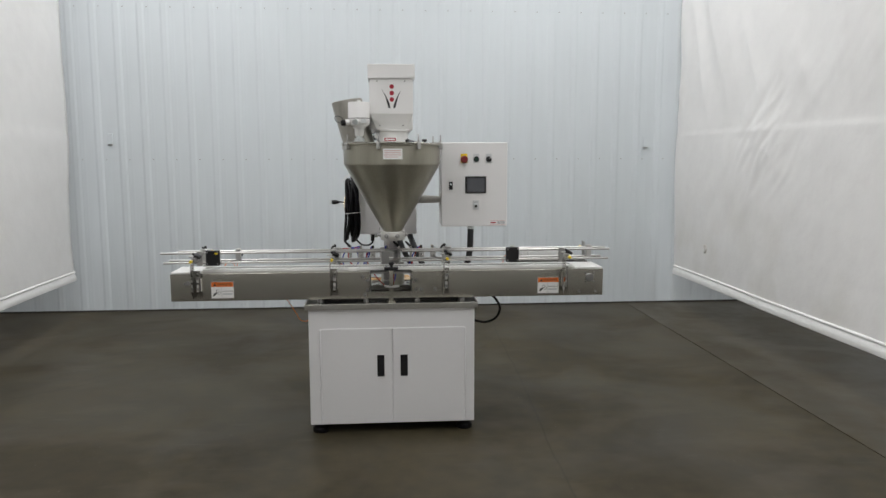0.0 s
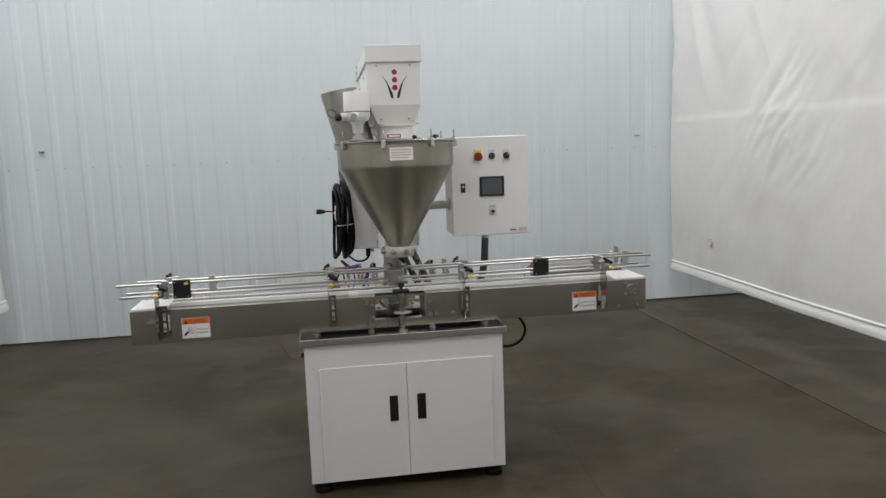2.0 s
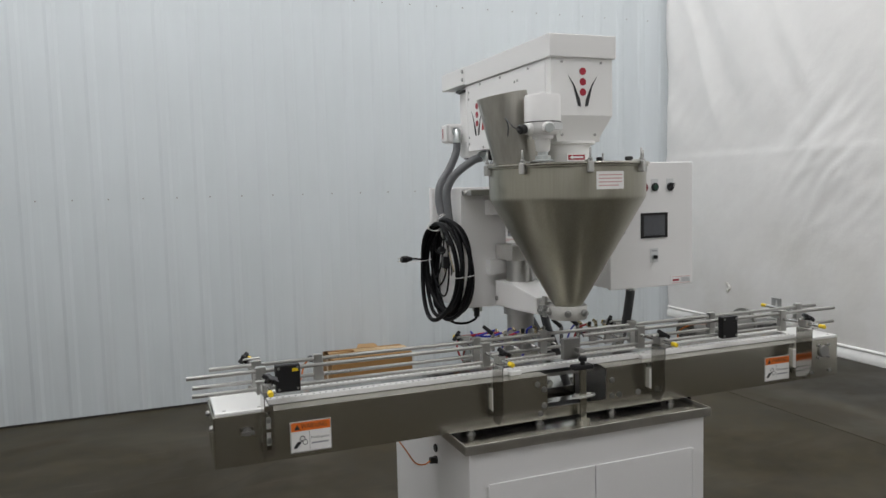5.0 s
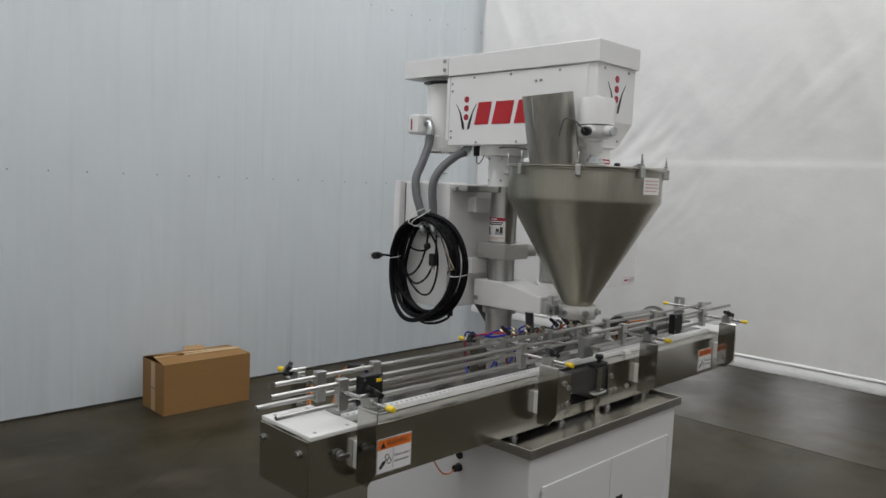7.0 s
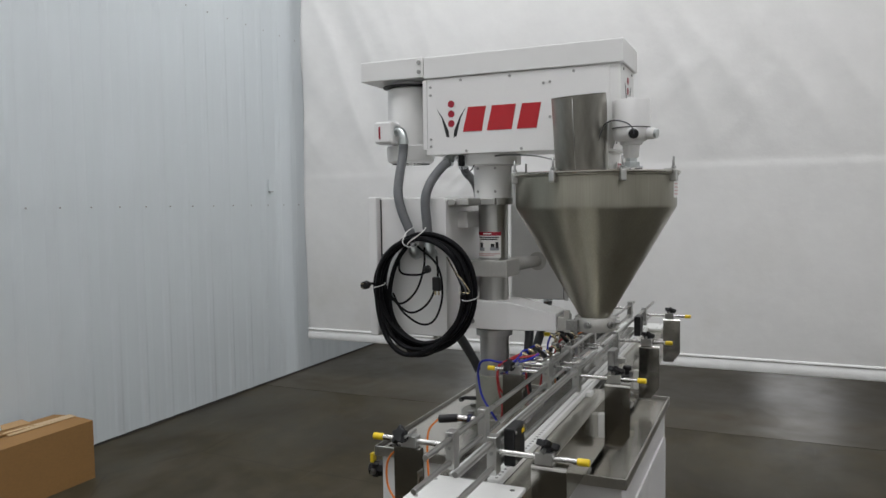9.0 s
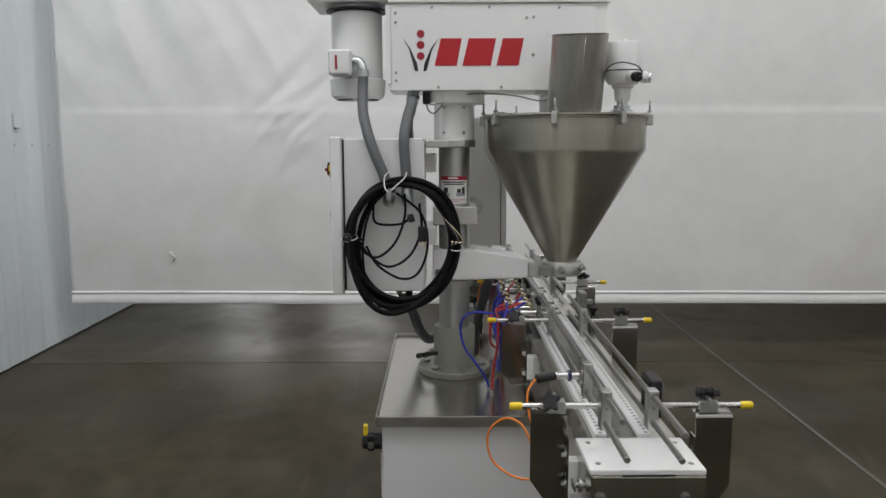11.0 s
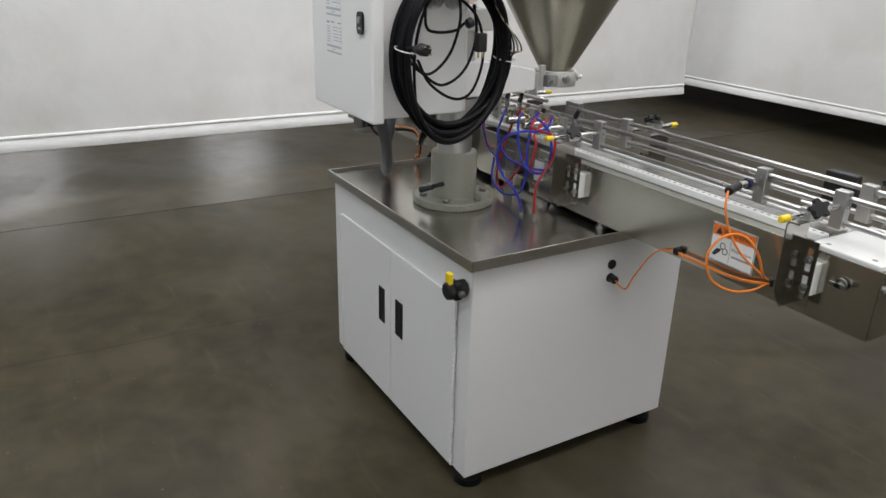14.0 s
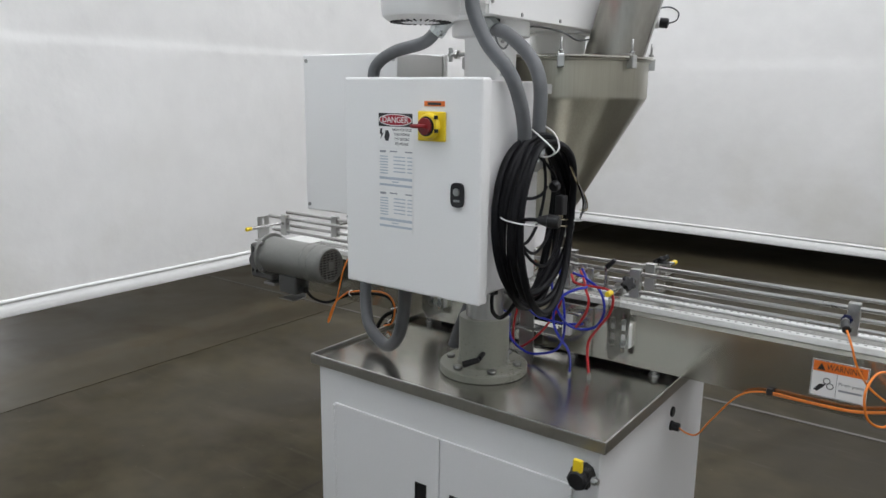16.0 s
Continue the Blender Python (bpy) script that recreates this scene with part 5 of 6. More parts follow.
def level_sensor():
    x, y = -0.165, 0.026
    ob = root("level_sensor", (x, y, 1.612), "white level sensor with a round housing screwed into the hopper lid", "sensor")
    part("housing", lathe(B(), x, y, [(0.030, 1.690), (0.046, 1.694), (0.053, 1.704), (0.056, 1.720), (0.056, 1.732), (0.058, 1.734), (0.0575, 1.812), (0.055, 1.819), (0.020, 1.822), (0.010, 1.823), (0.009, 1.829), (0.004, 1.830)], 40), WHITE, ob)
    part("seal_ring", lathe(B(), x, y, [(0.056, 1.7315), (0.0587, 1.732), (0.0587, 1.7345), (0.056, 1.735)], 40), BLACK, ob)
    part("shank", lathe(B(), x, y, [(0.034, 1.694), (0.033, 1.682), (0.026, 1.680), (0.023, 1.645), (0.018, 1.640)], 28), OFFWHITE, ob)
    bm = lathe(B(), x, y, [(0.017, 1.642), (0.017, 1.630), (0.026, 1.628), (0.026, 1.616), (0.036, 1.614), (0.036, 1.611)], 8)
    part("nut", bm, ZINC, ob)
    bm = cyl(B(), (x - 0.045, y - 0.010, 1.714), (x - 0.072, y - 0.018, 1.711), 0.018, seg=18, bev=0.003)
    cyl(bm, (x - 0.012, y - 0.050, 1.714), (x - 0.018, y - 0.074, 1.712), 0.018, seg=18, bev=0.003)
    part("port", bm, OFFWHITE, ob)
    bm = cyl(B(), (x - 0.071, y - 0.018, 1.711), (x - 0.096, y - 0.024, 1.708), 0.015, seg=12, bev=0.003)
    part("cable_gland", bm, BLACK, ob, "black cable gland")
    bm = cyl(B(), (x - 0.018, y - 0.074, 1.712), (x - 0.020, y - 0.082, 1.711), 0.015, seg=8)
    part("port_cap", bm, ZINC, ob)
    part("name_plate", box(B(), x + 0.01, x + 0.04, y - 0.0575, y - 0.045, 1.706, 1.728, 0.001), PLATEGREY, ob)


level_sensor()
cable("thin_lead", [(-0.260, 0.002, 1.708), (-0.283, -0.002, 1.716), (-0.294, 0.015, 1.736), (-0.283, 0.055, 1.748), (-0.262, 0.085, 1.742), (-0.250, 0.100, 1.722), (-0.247, 0.112, 1.69)], 0.0022, DARKHOSE, "thin grey lead arching from the level sensor gland")


# ---- control box ----
def control_box():
    ob = root("control_box", (0.5, 0.46, 1.118), "white control box with touch screen, buttons and emergency stop", "control panel")
    x0, x1, z0, z1 = 0.300, 0.692, 1.120, 1.614
    part("body", box(B(), x0 + 0.004, x1 - 0.004, 0.366, 0.582, z0 + 0.004, z1 - 0.004, 0.004), WHITE, ob)
    bm = box(B(), x0, x1, 0.344, 0.364, z0, z1, 0.004)
    d = part("door", bm, WHITE, ob)
    part("gasket", box(B(), x0 + 0.006, x1 - 0.006, 0.363, 0.367, z0 + 0.006, z1 - 0.006), BLACK, ob)
    f = 0.344

    def plate(x, z, w, h, mat):
        return part("legend_plate", box(B(), x - w / 2, x + w / 2, f - 0.0015, f, z - h / 2, z + h / 2, 0.0005), mat, d)
    e = part("emergency_stop", box(B(), 0.414, 0.454, f - 0.002, f, 1.495, 1.548, 0.001), YELLOW, ob, "red mushroom button on a yellow plate")
    bm = cyl(B(), (0.434, f - 0.002, 1.515), (0.434, f - 0.020, 1.515), 0.014, seg=20)
    cyl(bm, (0.434, f - 0.018, 1.515), (0.434, f - 0.034, 1.515), 0.022, 0.020, seg=24, bev=0.003)
    part("mushroom", bm, ESTOP, e)
    for x in (0.506, 0.580):
        plate(x, 1.522, 0.034, 0.052, PLATEGREY)
        bm = cyl(B(), (x, f - 0.0015, 1.516), (x, f - 0.009, 1.516), 0.0165, seg=20, bev=0.002)
        b = part("push_button" if x < 0.55 else "selector", bm, BLACK, ob)
        if x < 0.55:
            part("button_face", cyl(B(), (x, f - 0.009, 1.516), (x, f - 0.012, 1.516), 0.0105, seg=18), GREEN, b, "dark green button face")
        else:
            m = Matrix.Translation((x, f - 0.009, 1.516)) @ Matrix.Rotation(0.7, 4, "Y")
            part("selector_grip", box(B(), -0.0055, 0.0055, -0.012, 0, -0.0155, 0.0155, 0.002, m=m), BLACK, b)
            part("selector_mark", box(B(), -0.0015, 0.0015, -0.0126, -0.012, 0.002, 0.0145, m=m), PAPER, b)
    bm = B()
    for a in ((0.441, 0.565, 1.316, 1.326), (0.441, 0.565, 1.405, 1.415), (0.441, 0.452, 1.326, 1.405), (0.554, 0.565, 1.326, 1.405)):
        box(bm, a[0], a[1], f - 0.006, f, a[2], a[3])
    s = part("touch_screen", bm, BLACK, ob, "touch screen in a black bezel")
    part("glass", box(B(), 0.452, 0.554, f - 0.004, f, 1.326, 1.405), SCREEN, s)
    bm = box(B(), 0.345, 0.367, f - 0.006, f, 1.338, 1.384, 0.004)
    k = part("latch", bm, BLACK, ob, "black door latch")
    part("key_slot", cyl(B(), (0.356, f - 0.006, 1.369), (0.356, f - 0.0085, 1.369), 0.006, seg=14), ZINC, k)
    plate(0.504, 1.246, 0.038, 0.056, PLATEGREY)
    bm = cyl(B(), (0.504, f - 0.0015, 1.240), (0.504, f - 0.006, 1.240), 0.0115, seg=18)
    tg = part("toggle", bm, ZINC, ob)
    part("toggle_grip", cyl(B(), (0.504, f - 0.005, 1.240), (0.504, f - 0.016, 1.240), 0.0075, seg=14), BLACK, tg)
    part("print", box(B(), 0.492, 0.516, f - 0.002, f - 0.0015, 1.262, 1.266), GREYINK, d)
    m = pose(0.583, f - 0.0002, 1.160, *FRONT)
    lab = part("maker_label", decal(m, [(0, 0.100, -0.036, 0)], 0, 0.0012), PAPER, ob, "white maker's label with red print")
    part("stripe", decal(m, [(0.004, 0.096, -0.007, -0.005), (0.004, 0.096, -0.032, -0.030)], 0.0012, 0.0015), PINK, lab)
    part("block", decal(m, [(0.010, 0.042, -0.023, -0.015)], 0.0012, 0.0016), CRIMSON, lab)
    part("print", decal(m, [(0.05, 0.095, -0.013 - k * 0.0045, -0.0105 - k * 0.0045) for k in range(4)], 0.0012, 0.0015), GREYINK, lab)
    for x in (x0 + 0.018, x1 - 0.018):
        for z in (z0 + 0.022, z1 - 0.022):
            part("rear_screw", cyl(B(), (x, 0.582, z), (x, 0.585, z), 0.006, seg=10), DULL, ob)
    bm = cyl(B(), (0.490, 0.48, 1.126), (0.490, 0.48, 1.106), 0.026, seg=8)
    cyl(bm, (0.490, 0.48, 1.110), (0.490, 0.48, 1.092), 0.021, seg=16)
    part("conduit_connector", bm, ZINC, ob)
    part("arm_flange", cyl(B(), (0.300, 0.470, 1.275), (0.312, 0.470, 1.275), 0.036, seg=24), CAST, ob)


control_box()
cable("flexible_conduit", [(0.490, 0.48, 1.098), (0.490, 0.49, 1.05), (0.488, 0.515, 0.95), (0.470, 0.545, 0.855), (0.420, 0.585, 0.785), (0.345, 0.62, 0.757), (0.285, 0.645, 0.760), (0.225, 0.675, 0.810), (0.185, 0.700, 0.890), (0.150, 0.735, 0.970), (0.120, 0.775, 1.045)], 0.0185, DARKHOSE,
      "dark grey conduit sagging from the control box to the enclosure", "conduit", "conduits", seg=14)


# ---- electrical enclosure ----
def enclosure():
    ob = root("electrical_enclosure", (-0.02, 0.79, 1.04), "white electrical enclosure with a yellow disconnect switch, hung on the column", "enclosure")
    x0, x1 = -0.205, 0.172
    part("body", box(B(), x0 + 0.010, x1 - 0.006, 0.650, 0.896, 1.046, 1.529, 0.004), WHITE, ob)
    part("gasket", box(B(), x0 + 0.012, x1 - 0.008, 0.8955, 0.9015, 1.05, 1.525), BLACK, ob)
    d = part("door", box(B(), x0 - 0.018, x1, 0.901, 0.936, 1.040, 1.534, 0.005), WHITE, ob)
    bm = box(B(), -0.09, 0.10, 0.608, 0.655, 1.18, 1.24, 0.003)
    box(bm, -0.09, 0.10, 0.608, 0.655, 1.42, 1.48, 0.003)
    box(bm, -0.196, 0.10, 0.645, 0.655, 1.05, 1.52, 0.002)
    part("column_bracket", bm, WHITE, ob)
    bm = box(B(), -0.185, -0.045, 0.565, 0.642, 1.500, 1.524, 0.003)
    cyl(bm, (-0.185, 0.62, 1.512), (-0.198, 0.62, 1.512), 0.010, seg=12)
    part("tie_bar", bm, ALU, ob)
    f = 0.936
    # disconnect
    sw = part("disconnect_switch", box(B(), -0.131, -0.055, f, f + 0.006, 1.396, 1.461, 0.003), YELLOW, ob, "yellow disconnect switch with a red handle")
    bm = cyl(B(), (-0.092, f + 0.006, 1.429), (-0.092, f + 0.020, 1.429), 0.029, 0.0275, seg=28, bev=0.003)
    part("collar", bm, YELLOW, sw)
    bm = cyl(B(), (-0.090, f + 0.020, 1.429), (-0.090, f + 0.0215, 1.429), 0.0215, seg=24)
    for x, z in ((-0.116, 1.449), (-0.117, 1.420)):
        box(bm, x - 0.003, x + 0.003, f + 0.016, f + 0.0225, z - 0.004, z + 0.004)
    part("dark_ring", bm, BLACK, sw)
    bm = cyl(B(), (-0.089, f + 0.022, 1.429), (-0.089, f + 0.027, 1.429), 0.0185, seg=24, bev=0.001)
    box(bm, -0.096, -0.056, f + 0.022, f + 0.036, 1.4245, 1.4335, 0.003)
    part("red_grip", bm, DARKRED, sw)
    m = pose(-0.070, f, 1.483, *REAR)
    ol = part("orange_label", decal(m, [(0, 0.056, -0.011, 0)], 0, 0.0012), ORANGELAB, d)
    part("print", decal(m, [(0.010, 0.046, -0.0085, -0.003)], 0.0012, 0.0015), INK, ol)
    oval = [(0.017 * math.copysign(abs(math.cos(q)) ** 0.55, math.cos(q)), 0.027 * math.copysign(abs(math.sin(q)) ** 0.55, math.sin(q))) for q in (2 * math.pi * i / 32 for i in range(32))]
    bm = blade(B(), pose(-0.164, f, 1.283, *REAR), oval, 0.006)
    k = part("latch", bm, BLACK, ob, "black door latch")
    bm = cyl(B(), (-0.164, f + 0.006, 1.290), (-0.164, f + 0.009, 1.290), 0.0085, seg=16)
    box(bm, -0.172, -0.156, f + 0.006, f + 0.0068, 1.268, 1.273)
    part("key_slot", bm, DULL, k)
    # danger label and two print blocks
    m = pose(0.064, f, 1.455, *REAR)
    lab = part("danger_label", decal(m, [(0, 0.102, -0.078, 0)], 0, 0.0010), PAPER, ob, "white danger label with a red oval on black")
    part("black_field", decal(m, [(0.001, 0.101, -0.031, -0.001)], 0.0010, 0.0014), INK, lab)
    for (rx, ry), mat, h, nm in (((0.049, 0.0135), PAPER, 0.0017, "white_oval"), ((0.0465, 0.0115), CRIMSON, 0.0020, "red_oval")):
        bm = blade(B(), m @ Matrix.Translation((0.051, -0.016, 0.001)), [(rx * math.cos(2 * math.pi * k / 32), ry * math.sin(2 * math.pi * k / 32)) for k in range(32)], h - 0.001)
        part(nm, bm, mat, lab)
    words("danger_word", "DANGER", 0.019, m @ Matrix.Translation((0.051, -0.0162, 0.0021)), PAPER, lab, 0.0003, 0.076)
    for k, t in enumerate(("HIGH VOLTAGE", "TURN POWER", "OFF BEFORE", "SERVICING")):
        words("danger_line", t, 0.0085, m @ Matrix.Translation((0.070, -0.038 - k * 0.0105, 0.0012)), INK, lab, 0.0002, (0.056, 0.046, 0.043, 0.038)[k])
    bm = blade(B(), m @ Matrix.Translation((0, 0, 0.001)), [(0.018, -0.056), (0.022, -0.040), (0.030, -0.040), (0.034, -0.050), (0.030, -0.064), (0.022, -0.064)], 0.0005)
    blade(bm, m @ Matrix.Translation((0, 0, 0.001)), [(0.006, -0.036), (0.012, -0.036), (0.010, -0.046), (0.016, -0.046), (0.006, -0.060), (0.009, -0.049), (0.004, -0.049)], 0.0005)
    part("pictogram", bm, INK, lab)
    for z in (1.372, 1.275):
        m = pose(0.064, f, z, *REAR)
        lb = part("data_label", decal(m, [(0, 0.102, -0.092, 0)], 0, 0.0008), PAPER, ob, "white data label with fine print")
        for bar in ((0.004, 0.022, -0.008, -0.003), (0.034, 0.056, -0.006, -0.003), (0.08, 0.10, -0.006, -0.003)):
            part("heading", decal(m, [bar], 0.0008, 0.0012), GREYINK, lb)
        rows = [(0.004, 0.028, -0.018 - k * 0.0065, -0.0155 - k * 0.0065) for k in range(7)] + [(0.045, 0.08, -0.018 - k * 0.0085, -0.0155 - k * 0.0085) for k in range(5)] + [(0.086, 0.10, -0.018 - k * 0.0085, -0.0155 - k * 0.0085) for k in range(5)]
        rows += [(0.002, 0.100, -0.070, -0.064), (0.04, 0.06, -0.076, -0.0735), (0.002, 0.100, -0.085, -0.080)]
        part("print", decal(m, rows, 0.0008, 0.0011), BLUEGREY, lb)
    part("bottom_gland", cyl(B(), (0.120, 0.775, 1.048), (0.120, 0.775, 1.022), 0.025, seg=8), ZINC, ob)
    part("bottom_gland", cyl(B(), (-0.10, 0.72, 1.048), (-0.10, 0.72, 1.020), 0.022, seg=8), ZINC, ob)
    part("lead_gland", cyl(B(), (-0.112, 0.70, 1.048), (-0.112, 0.70, 1.000), 0.012, seg=10), BLACK, ob, "black cable gland")
    part("hanger", box(B(), -0.240, -0.194, 0.728, 0.748, 1.368, 1.380, 0.002), DULL, ob)


enclosure()


# ---- coiled power cable ----
def coil():
    ob = root("cable_coil", (-0.245, 0.727, 1.37), "thick black power cable coiled and tied, hung on the enclosure", "cable")
    rnd = random.Random(4)
    for k in range(8):
        ry, rz = 0.160 + rnd.uniform(-0.014, 0.012), 0.192 + rnd.uniform(-0.012, 0.009)
        cx, dy, dz = -0.210 - 0.0120 * (k % 6) - rnd.uniform(0, 0.007), rnd.uniform(-0.014, 0.004), rnd.uniform(-0.006, 0.008)
        ph = rnd.uniform(0, 6.28)
        pts = []
        for j in range(26):
            a = 2 * math.pi * j / 26
            sag = 0.020 * math.exp(-((a - 4.3) / 0.7) ** 2)
            top = math.exp(-((a - 1.57) / 0.55) ** 2)
            pts.append((cx + 0.010 * math.sin(a * 2 + ph) + top * 0.45 * (-0.228 - cx) + 0.016 * math.cos(a) * (1 - top), 0.714 + dy - math.cos(a) * ry + 0.004 * math.sin(3 * a + ph), 1.208 + dz * (1 - top) + math.sin(a) * rz - sag * (k % 3)))
        part("cable_turn", hose(B(), pts, 0.0090 if k % 4 else 0.0080, 9, 3, True), RUBBER, ob)
    # thin leads inside the ring
    leads = (
        [(-0.244, 0.80, 1.34), (-0.248, 0.80, 1.28), (-0.248, 0.77, 1.265), (-0.248, 0.715, 1.268), (-0.248, 0.69, 1.285)],
        [(-0.244, 0.705, 1.36), (-0.252, 0.705, 1.29), (-0.254, 0.735, 1.21), (-0.254, 0.790, 1.165), (-0.252, 0.835, 1.185), (-0.250, 0.86, 1.232)],
        [(-0.244, 0.66, 1.33), (-0.252, 0.655, 1.25), (-0.256, 0.69, 1.17), (-0.256, 0.755, 1.135), (-0.254, 0.815, 1.17), (-0.252, 0.845, 1.215)],
        [(-0.244, 0.74, 1.37), (-0.252, 0.655, 1.30), (-0.257, 0.635, 1.20), (-0.257, 0.665, 1.115), (-0.257, 0.72, 1.098), (-0.254, 0.79, 1.14), (-0.252, 0.825, 1.20)],
        [(-0.244, 0.76, 1.37), (-0.250, 0.81, 1.31), (-0.254, 0.835, 1.20), (-0.254, 0.825, 1.06), (-0.250, 0.80, 1.03)],
    )
    for p in leads:
        part("thin_lead", hose(B(), p, 0.0038, 8, 8), RUBBER, ob)
    bm = cyl(B(), (-0.266, 0.694, 1.284), (-0.266, 0.676, 1.290), 0.013, seg=12, bev=0.003)
    part("plug", bm, BLACK, ob, "black plug head")
    bm = box(B(), -0.278, -0.256, 0.636, 0.664, 1.215, 1.262, 0.004)
    part("plug", bm, BLACK, ob, "black plug head")
    bm = B()
    for y in (0.644, 0.656):
        box(bm, -0.268, -0.266, y - 0.003, y + 0.003, 1.200, 1.216)
    part("plug_blade", bm, BRASS, ob)
    # plug standing out to the side
    part("thin_lead", hose(B(), [(-0.272, 0.835, 1.222), (-0.285, 0.868, 1.232), (-0.315, 0.876, 1.238), (-0.335, 0.874, 1.238)], 0.0042, 8, 8), RUBBER, ob)
    bm = cyl(B(), (-0.330, 0.874, 1.238), (-0.352, 0.871, 1.238), 0.008, 0.014, seg=12)
    cyl(bm, (-0.352, 0.871, 1.238), (-0.378, 0.868, 1.238), 0.015, 0.0135, seg=12, bev=0.002)
    part("plug", bm, BLACK, ob, "black plug head")
    bm = B()
    for z in (1.231, 1.245):
        box(bm, -0.394, -0.377, 0.864, 0.871, z - 0.001, z + 0.001)
    part("plug_blade", bm, BRASS, ob)
    for pts in ([(-0.222, 0.752, 1.43), (-0.262, 0.765, 1.41), (-0.300, 0.758, 1.375), (-0.262, 0.735, 1.36), (-0.22, 0.73, 1.385)],
                [(-0.225, 0.700, 1.435), (-0.268, 0.702, 1.412), (-0.300, 0.738, 1.378), (-0.270, 0.752, 1.36), (-0.225, 0.745, 1.38)]):
        part("cable_tie", hose(B(), pts, 0.0019, 6, 8), TIE, ob, "white cable tie")
    for cx, cy, z, rx, ry in ((-0.284, 0.872, 1.230, 0.046, 0.024), (-0.228, 0.546, 1.190, 0.044, 0.022)):
        part("cable_tie", hose(B(), [(cx + rx * math.cos(q), cy + ry * math.sin(q), z + 0.004 * math.cos(q)) for q in (2 * math.pi * i / 10 for i in range(10))], 0.0016, 6, 4, True), TIE, ob, "white cable tie")
    # bared end of the cable
    for k, mat in enumerate((RUBBER, GREYHOSE, BRASS)):
        part("bare_wire", hose(B(), [(-0.268, 0.612, 1.330), (-0.275, 0.582, 1.285), (-0.280, 0.560 - 0.008 * k, 1.245), (-0.278, 0.553 - 0.012 * k, 1.215), (-0.276, 0.562, 1.195 + 0.01 * k)], 0.0024, 6, 6), mat, ob)


coil()


# ---- pneumatic gates at the rear ----
cable("enclosure_lead", [(-0.112, 0.70, 1.005), (-0.115, 0.712, 0.988), (-0.140, 0.745, 0.968), (-0.180, 0.775, 0.968), (-0.215, 0.79, 0.995), (-0.236, 0.79, 1.030)], 0.0052, RUBBER, "black lead looping from the enclosure to the coil")


def air_gate(x, k):
    ob = root("air_cylinder", (x, 0.33, 0.95), "small steel air cylinder with brass elbow fittings behind the rails", "air cylinder", "gate cylinders")
    part("mount", box(B(), x - 0.016, x + 0.016, 0.274, 0.286, 0.930, 1.000, 0.002), ALU, ob)
    bm = cyl(B(), (x, 0.286, 0.968), (x, 0.378, 0.968), 0.0125, seg=18, bev=0.002)
    part("barrel", bm, CHROME, ob)
    bm = cyl(B(), (x, 0.205, 0.968), (x, 0.286, 0.968), 0.004, seg=8)
    part("pin", bm, CHROME, ob)
    for y in (0.303, 0.364):
        bm = cyl(B(), (x, y, 0.978), (x, y, 0.998), 0.0062, seg=6)
        cyl(bm, (x, y, 0.998), (x, y + 0.018, 1.004), 0.0060, seg=10)
        part("elbow", bm, BRASS, ob)
    part("flow_screw", cyl(B(), (x, 0.303, 1.002), (x, 0.303, 1.016), 0.007, seg=10), BLACK if k else DULL, ob)


for k, x in enumerate((-0.175, -0.105, -0.020, 0.178, 0.245)):
    air_gate(x, k % 2)


def toggle_clamp(x):
    ob = root("clamp_lever", (x, 0.28, 1.0), "black clamp lever on a steel post behind the rails", "lever", "rear clamp levers")
    part("post", cyl(B(), (x, 0.285, 0.95), (x, 0.285, 1.015), 0.007, seg=10), CHROME, ob)
    part("lever", cyl(B(), (x, 0.285, 1.012), (x - 0.030, 0.300, 1.040), 0.0085, 0.006, seg=10, bev=0.002), BLACK, ob)


for x in (0.045, 0.115, -0.235):
    toggle_clamp(x)


def valve_block():
    ob = root("valve_block", (0.0, 0.36, 0.722), "steel valve bracket with plugs behind the conveyor", "bracket")
    part("plate", box(B(), -0.2148, -0.118, 0.312, 0.322, 0.744, 0.892, 0.001), STEEL, ob)
    part("plate", box(B(), 0.112, 0.2148, 0.312, 0.320, 0.744, 0.892, 0.001), STEEL, ob)
    part("tie_rail", box(B(), -0.118, 0.112, 0.312, 0.320, 0.744, 0.778, 0.001), STEEL, ob)
    part("post", box(B(), -0.040, 0.010, 0.350, 0.354, 0.722, 0.868, 0.001), DULL, ob)
    part("foot", box(B(), -0.045, 0.015, 0.322, 0.372, 0.800, 0.805, 0.001), DULL, ob)
    part("white_pad", box(B(), -0.155, -0.128, 0.322, 0.342, 0.80, 0.865, 0.003), POLY, ob)
    bm = cyl(B(), (-0.175, 0.322, 0.83), (-0.175, 0.340, 0.83), 0.008, seg=12)
    part("port", bm, DULL, ob)
    part("port", cyl(B(), (-0.195, 0.322, 0.845), (-0.195, 0.340, 0.845), 0.008, seg=12), DULL, ob)
    part("hoop", hose(B(), [(-0.205, 0.322, 0.868), (-0.198, 0.345, 0.872), (-0.145, 0.345, 0.872), (-0.135, 0.322, 0.868)], 0.004, 8, 6), CHROME, ob)


valve_block()


def air_tube(pts, mat, colour):
    cable("air_tube", pts, 0.0038, mat, f"{colour} plastic air tube curling behind the conveyor", "tube", f"{colour} air tubes")


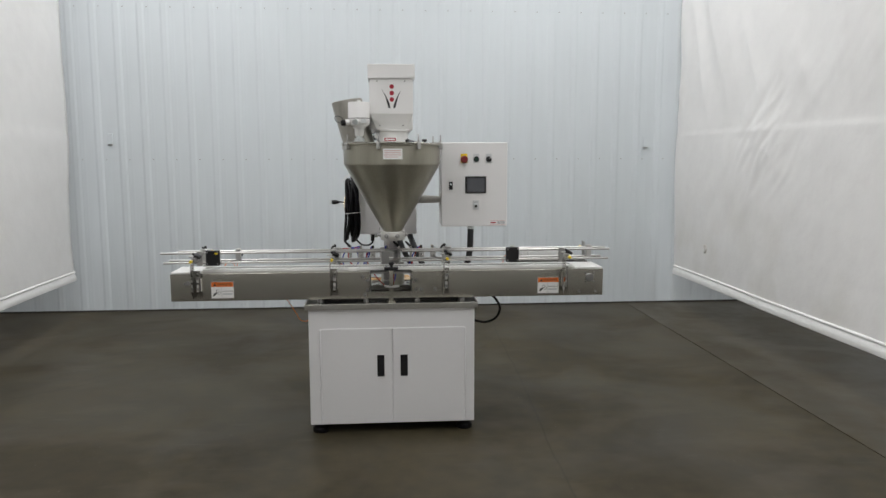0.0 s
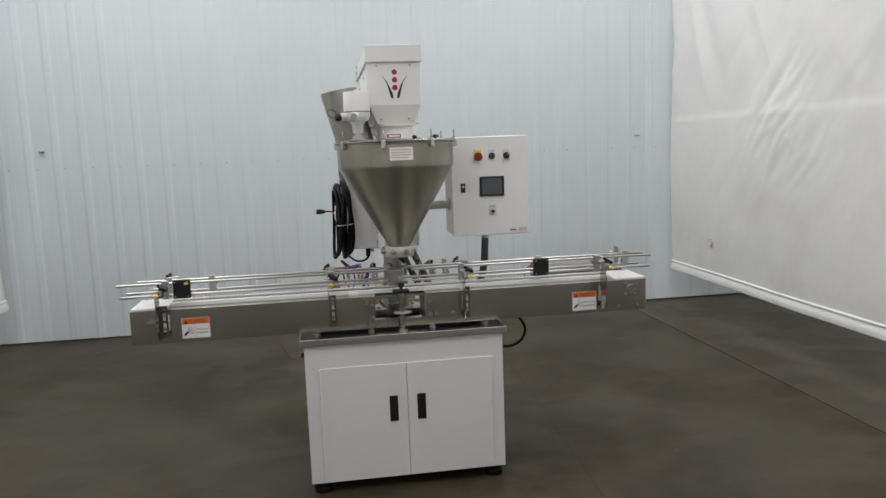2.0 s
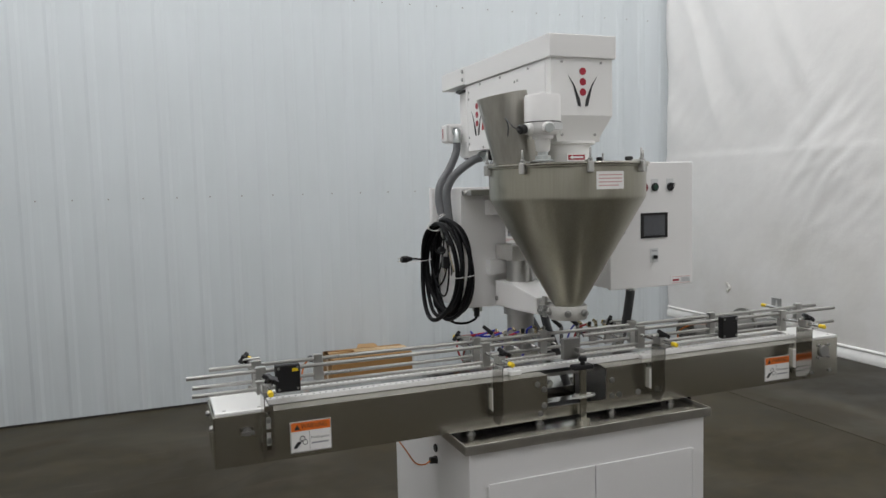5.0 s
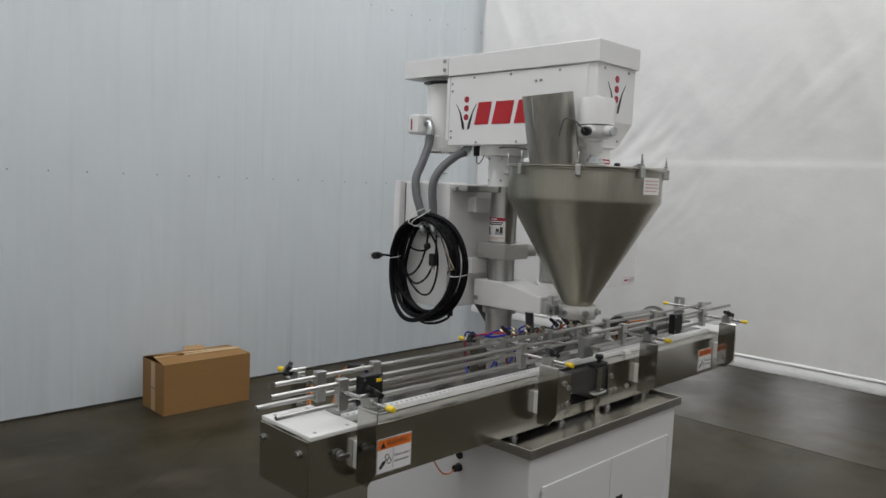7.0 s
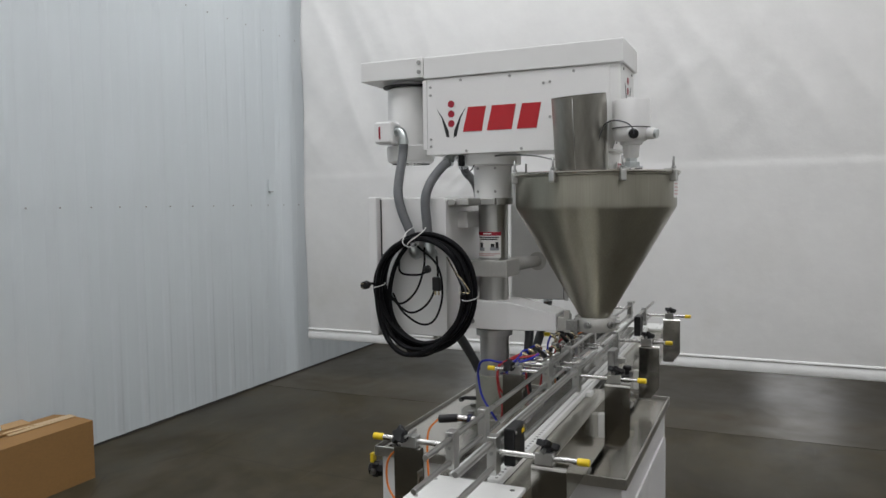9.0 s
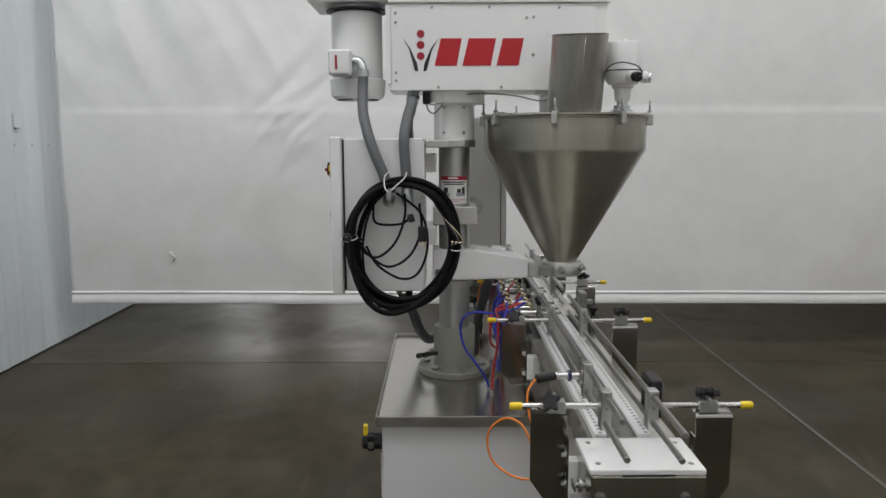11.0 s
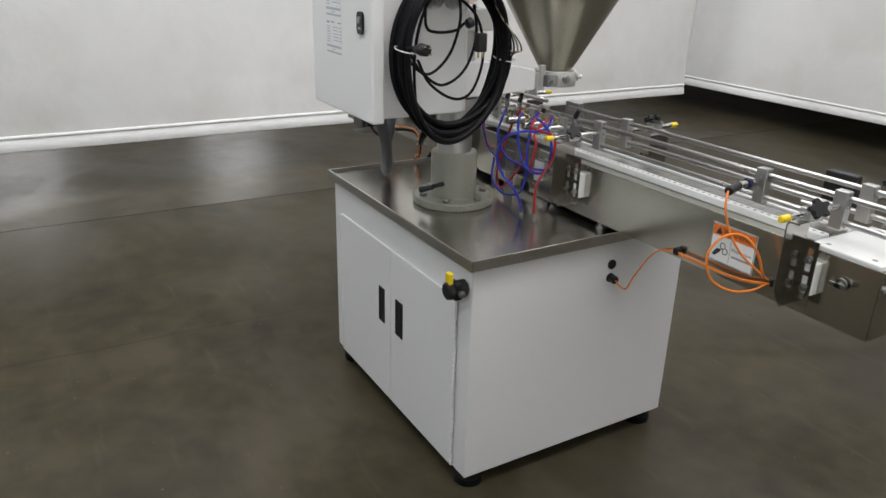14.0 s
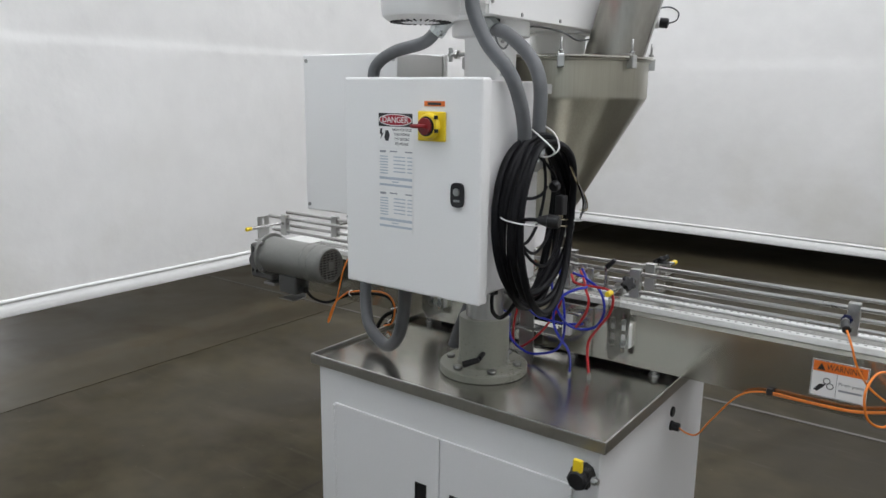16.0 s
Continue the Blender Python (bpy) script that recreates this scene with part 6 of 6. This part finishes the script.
air_tube([(-0.105, 0.382, 1.004), (-0.118, 0.405, 0.990), (-0.140, 0.415, 0.916), (-0.173, 0.412, 0.865), (-0.219, 0.410, 0.852), (-0.268, 0.410, 0.871), (-0.288, 0.408, 0.919), (-0.268, 0.400, 0.971), (-0.215, 0.385, 0.995), (-0.175, 0.382, 1.004)], BLUE, "blue")
air_tube([(-0.175, 0.322, 1.004), (-0.215, 0.370, 0.985), (-0.242, 0.430, 0.983), (-0.236, 0.476, 0.986), (-0.217, 0.512, 0.974), (-0.202, 0.530, 0.942), (-0.197, 0.530, 0.901), (-0.208, 0.515, 0.856), (-0.220, 0.485, 0.817), (-0.216, 0.455, 0.771), (-0.207, 0.438, 0.727)], BLUE, "blue")
air_tube([(-0.105, 0.322, 1.004), (-0.125, 0.360, 0.980), (-0.158, 0.395, 0.910), (-0.165, 0.400, 0.827), (-0.144, 0.400, 0.774), (-0.091, 0.400, 0.748), (-0.040, 0.400, 0.744), (0.012, 0.400, 0.778), (0.030, 0.385, 0.840)], BLUE, "blue")
air_tube([(-0.175, 0.390, 1.000), (-0.203, 0.418, 0.986), (-0.258, 0.421, 0.985), (-0.303, 0.420, 0.982), (-0.317, 0.420, 0.957), (-0.308, 0.420, 0.915), (-0.277, 0.422, 0.868), (-0.255, 0.426, 0.828), (-0.256, 0.431, 0.783), (-0.266, 0.435, 0.730)], RED, "red")
air_tube([(-0.105, 0.330, 1.000), (-0.140, 0.372, 0.970), (-0.139, 0.380, 0.909), (-0.118, 0.380, 0.864), (-0.079, 0.380, 0.807), (-0.018, 0.382, 0.750), (0.010, 0.382, 0.758), (0.015, 0.380, 0.804), (0.007, 0.372, 0.866), (-0.010, 0.345, 0.960), (-0.020, 0.322, 1.004)], RED, "red")
air_tube([(-0.175, 0.332, 1.000), (-0.220, 0.400, 0.992), (-0.245, 0.438, 0.975), (-0.255, 0.440, 0.950), (-0.249, 0.440, 0.914), (-0.230, 0.435, 0.882), (-0.200, 0.400, 0.850), (-0.175, 0.340, 0.830)], RED, "red")
air_tube([(0.178, 0.322, 1.004), (0.155, 0.345, 0.985), (0.135, 0.360, 0.930), (0.110, 0.365, 0.880), (0.060, 0.370, 0.860)], RED, "red")
air_tube([(0.178, 0.382, 1.004), (0.145, 0.385, 0.975), (0.115, 0.375, 0.915), (0.090, 0.370, 0.860), (0.030, 0.375, 0.840)], BLUE, "blue")
air_tube([(-0.020, 0.382, 1.004), (-0.035, 0.405, 0.985), (-0.028, 0.415, 0.930), (-0.070, 0.410, 0.870), (-0.150, 0.385, 0.850), (-0.195, 0.340, 0.845)], BLUE, "blue")
for (x, y), nm in (((-0.207, 0.438), "blue"), ((-0.266, 0.435), "red")):
    bm = cyl(B(), (x, y, 0.722), (x, y, 0.732), 0.006, seg=8)
    cyl(bm, (x, y, 0.730), (x, y, 0.742), 0.0042, seg=10)
    tagged(part("tube_fitting", bm, DULL), "small steel tube fitting in the tray", "fitting", "tube fittings")

cable("supply_hose", [(0.045, 0.425, 1.060), (0.058, 0.430, 1.02), (0.078, 0.440, 0.97), (0.115, 0.457, 0.895), (0.150, 0.468, 0.81), (0.175, 0.47, 0.735)], 0.0165, DARKHOSE, "dark grey hose from the hopper arm down to the tray", "hose", seg=14)
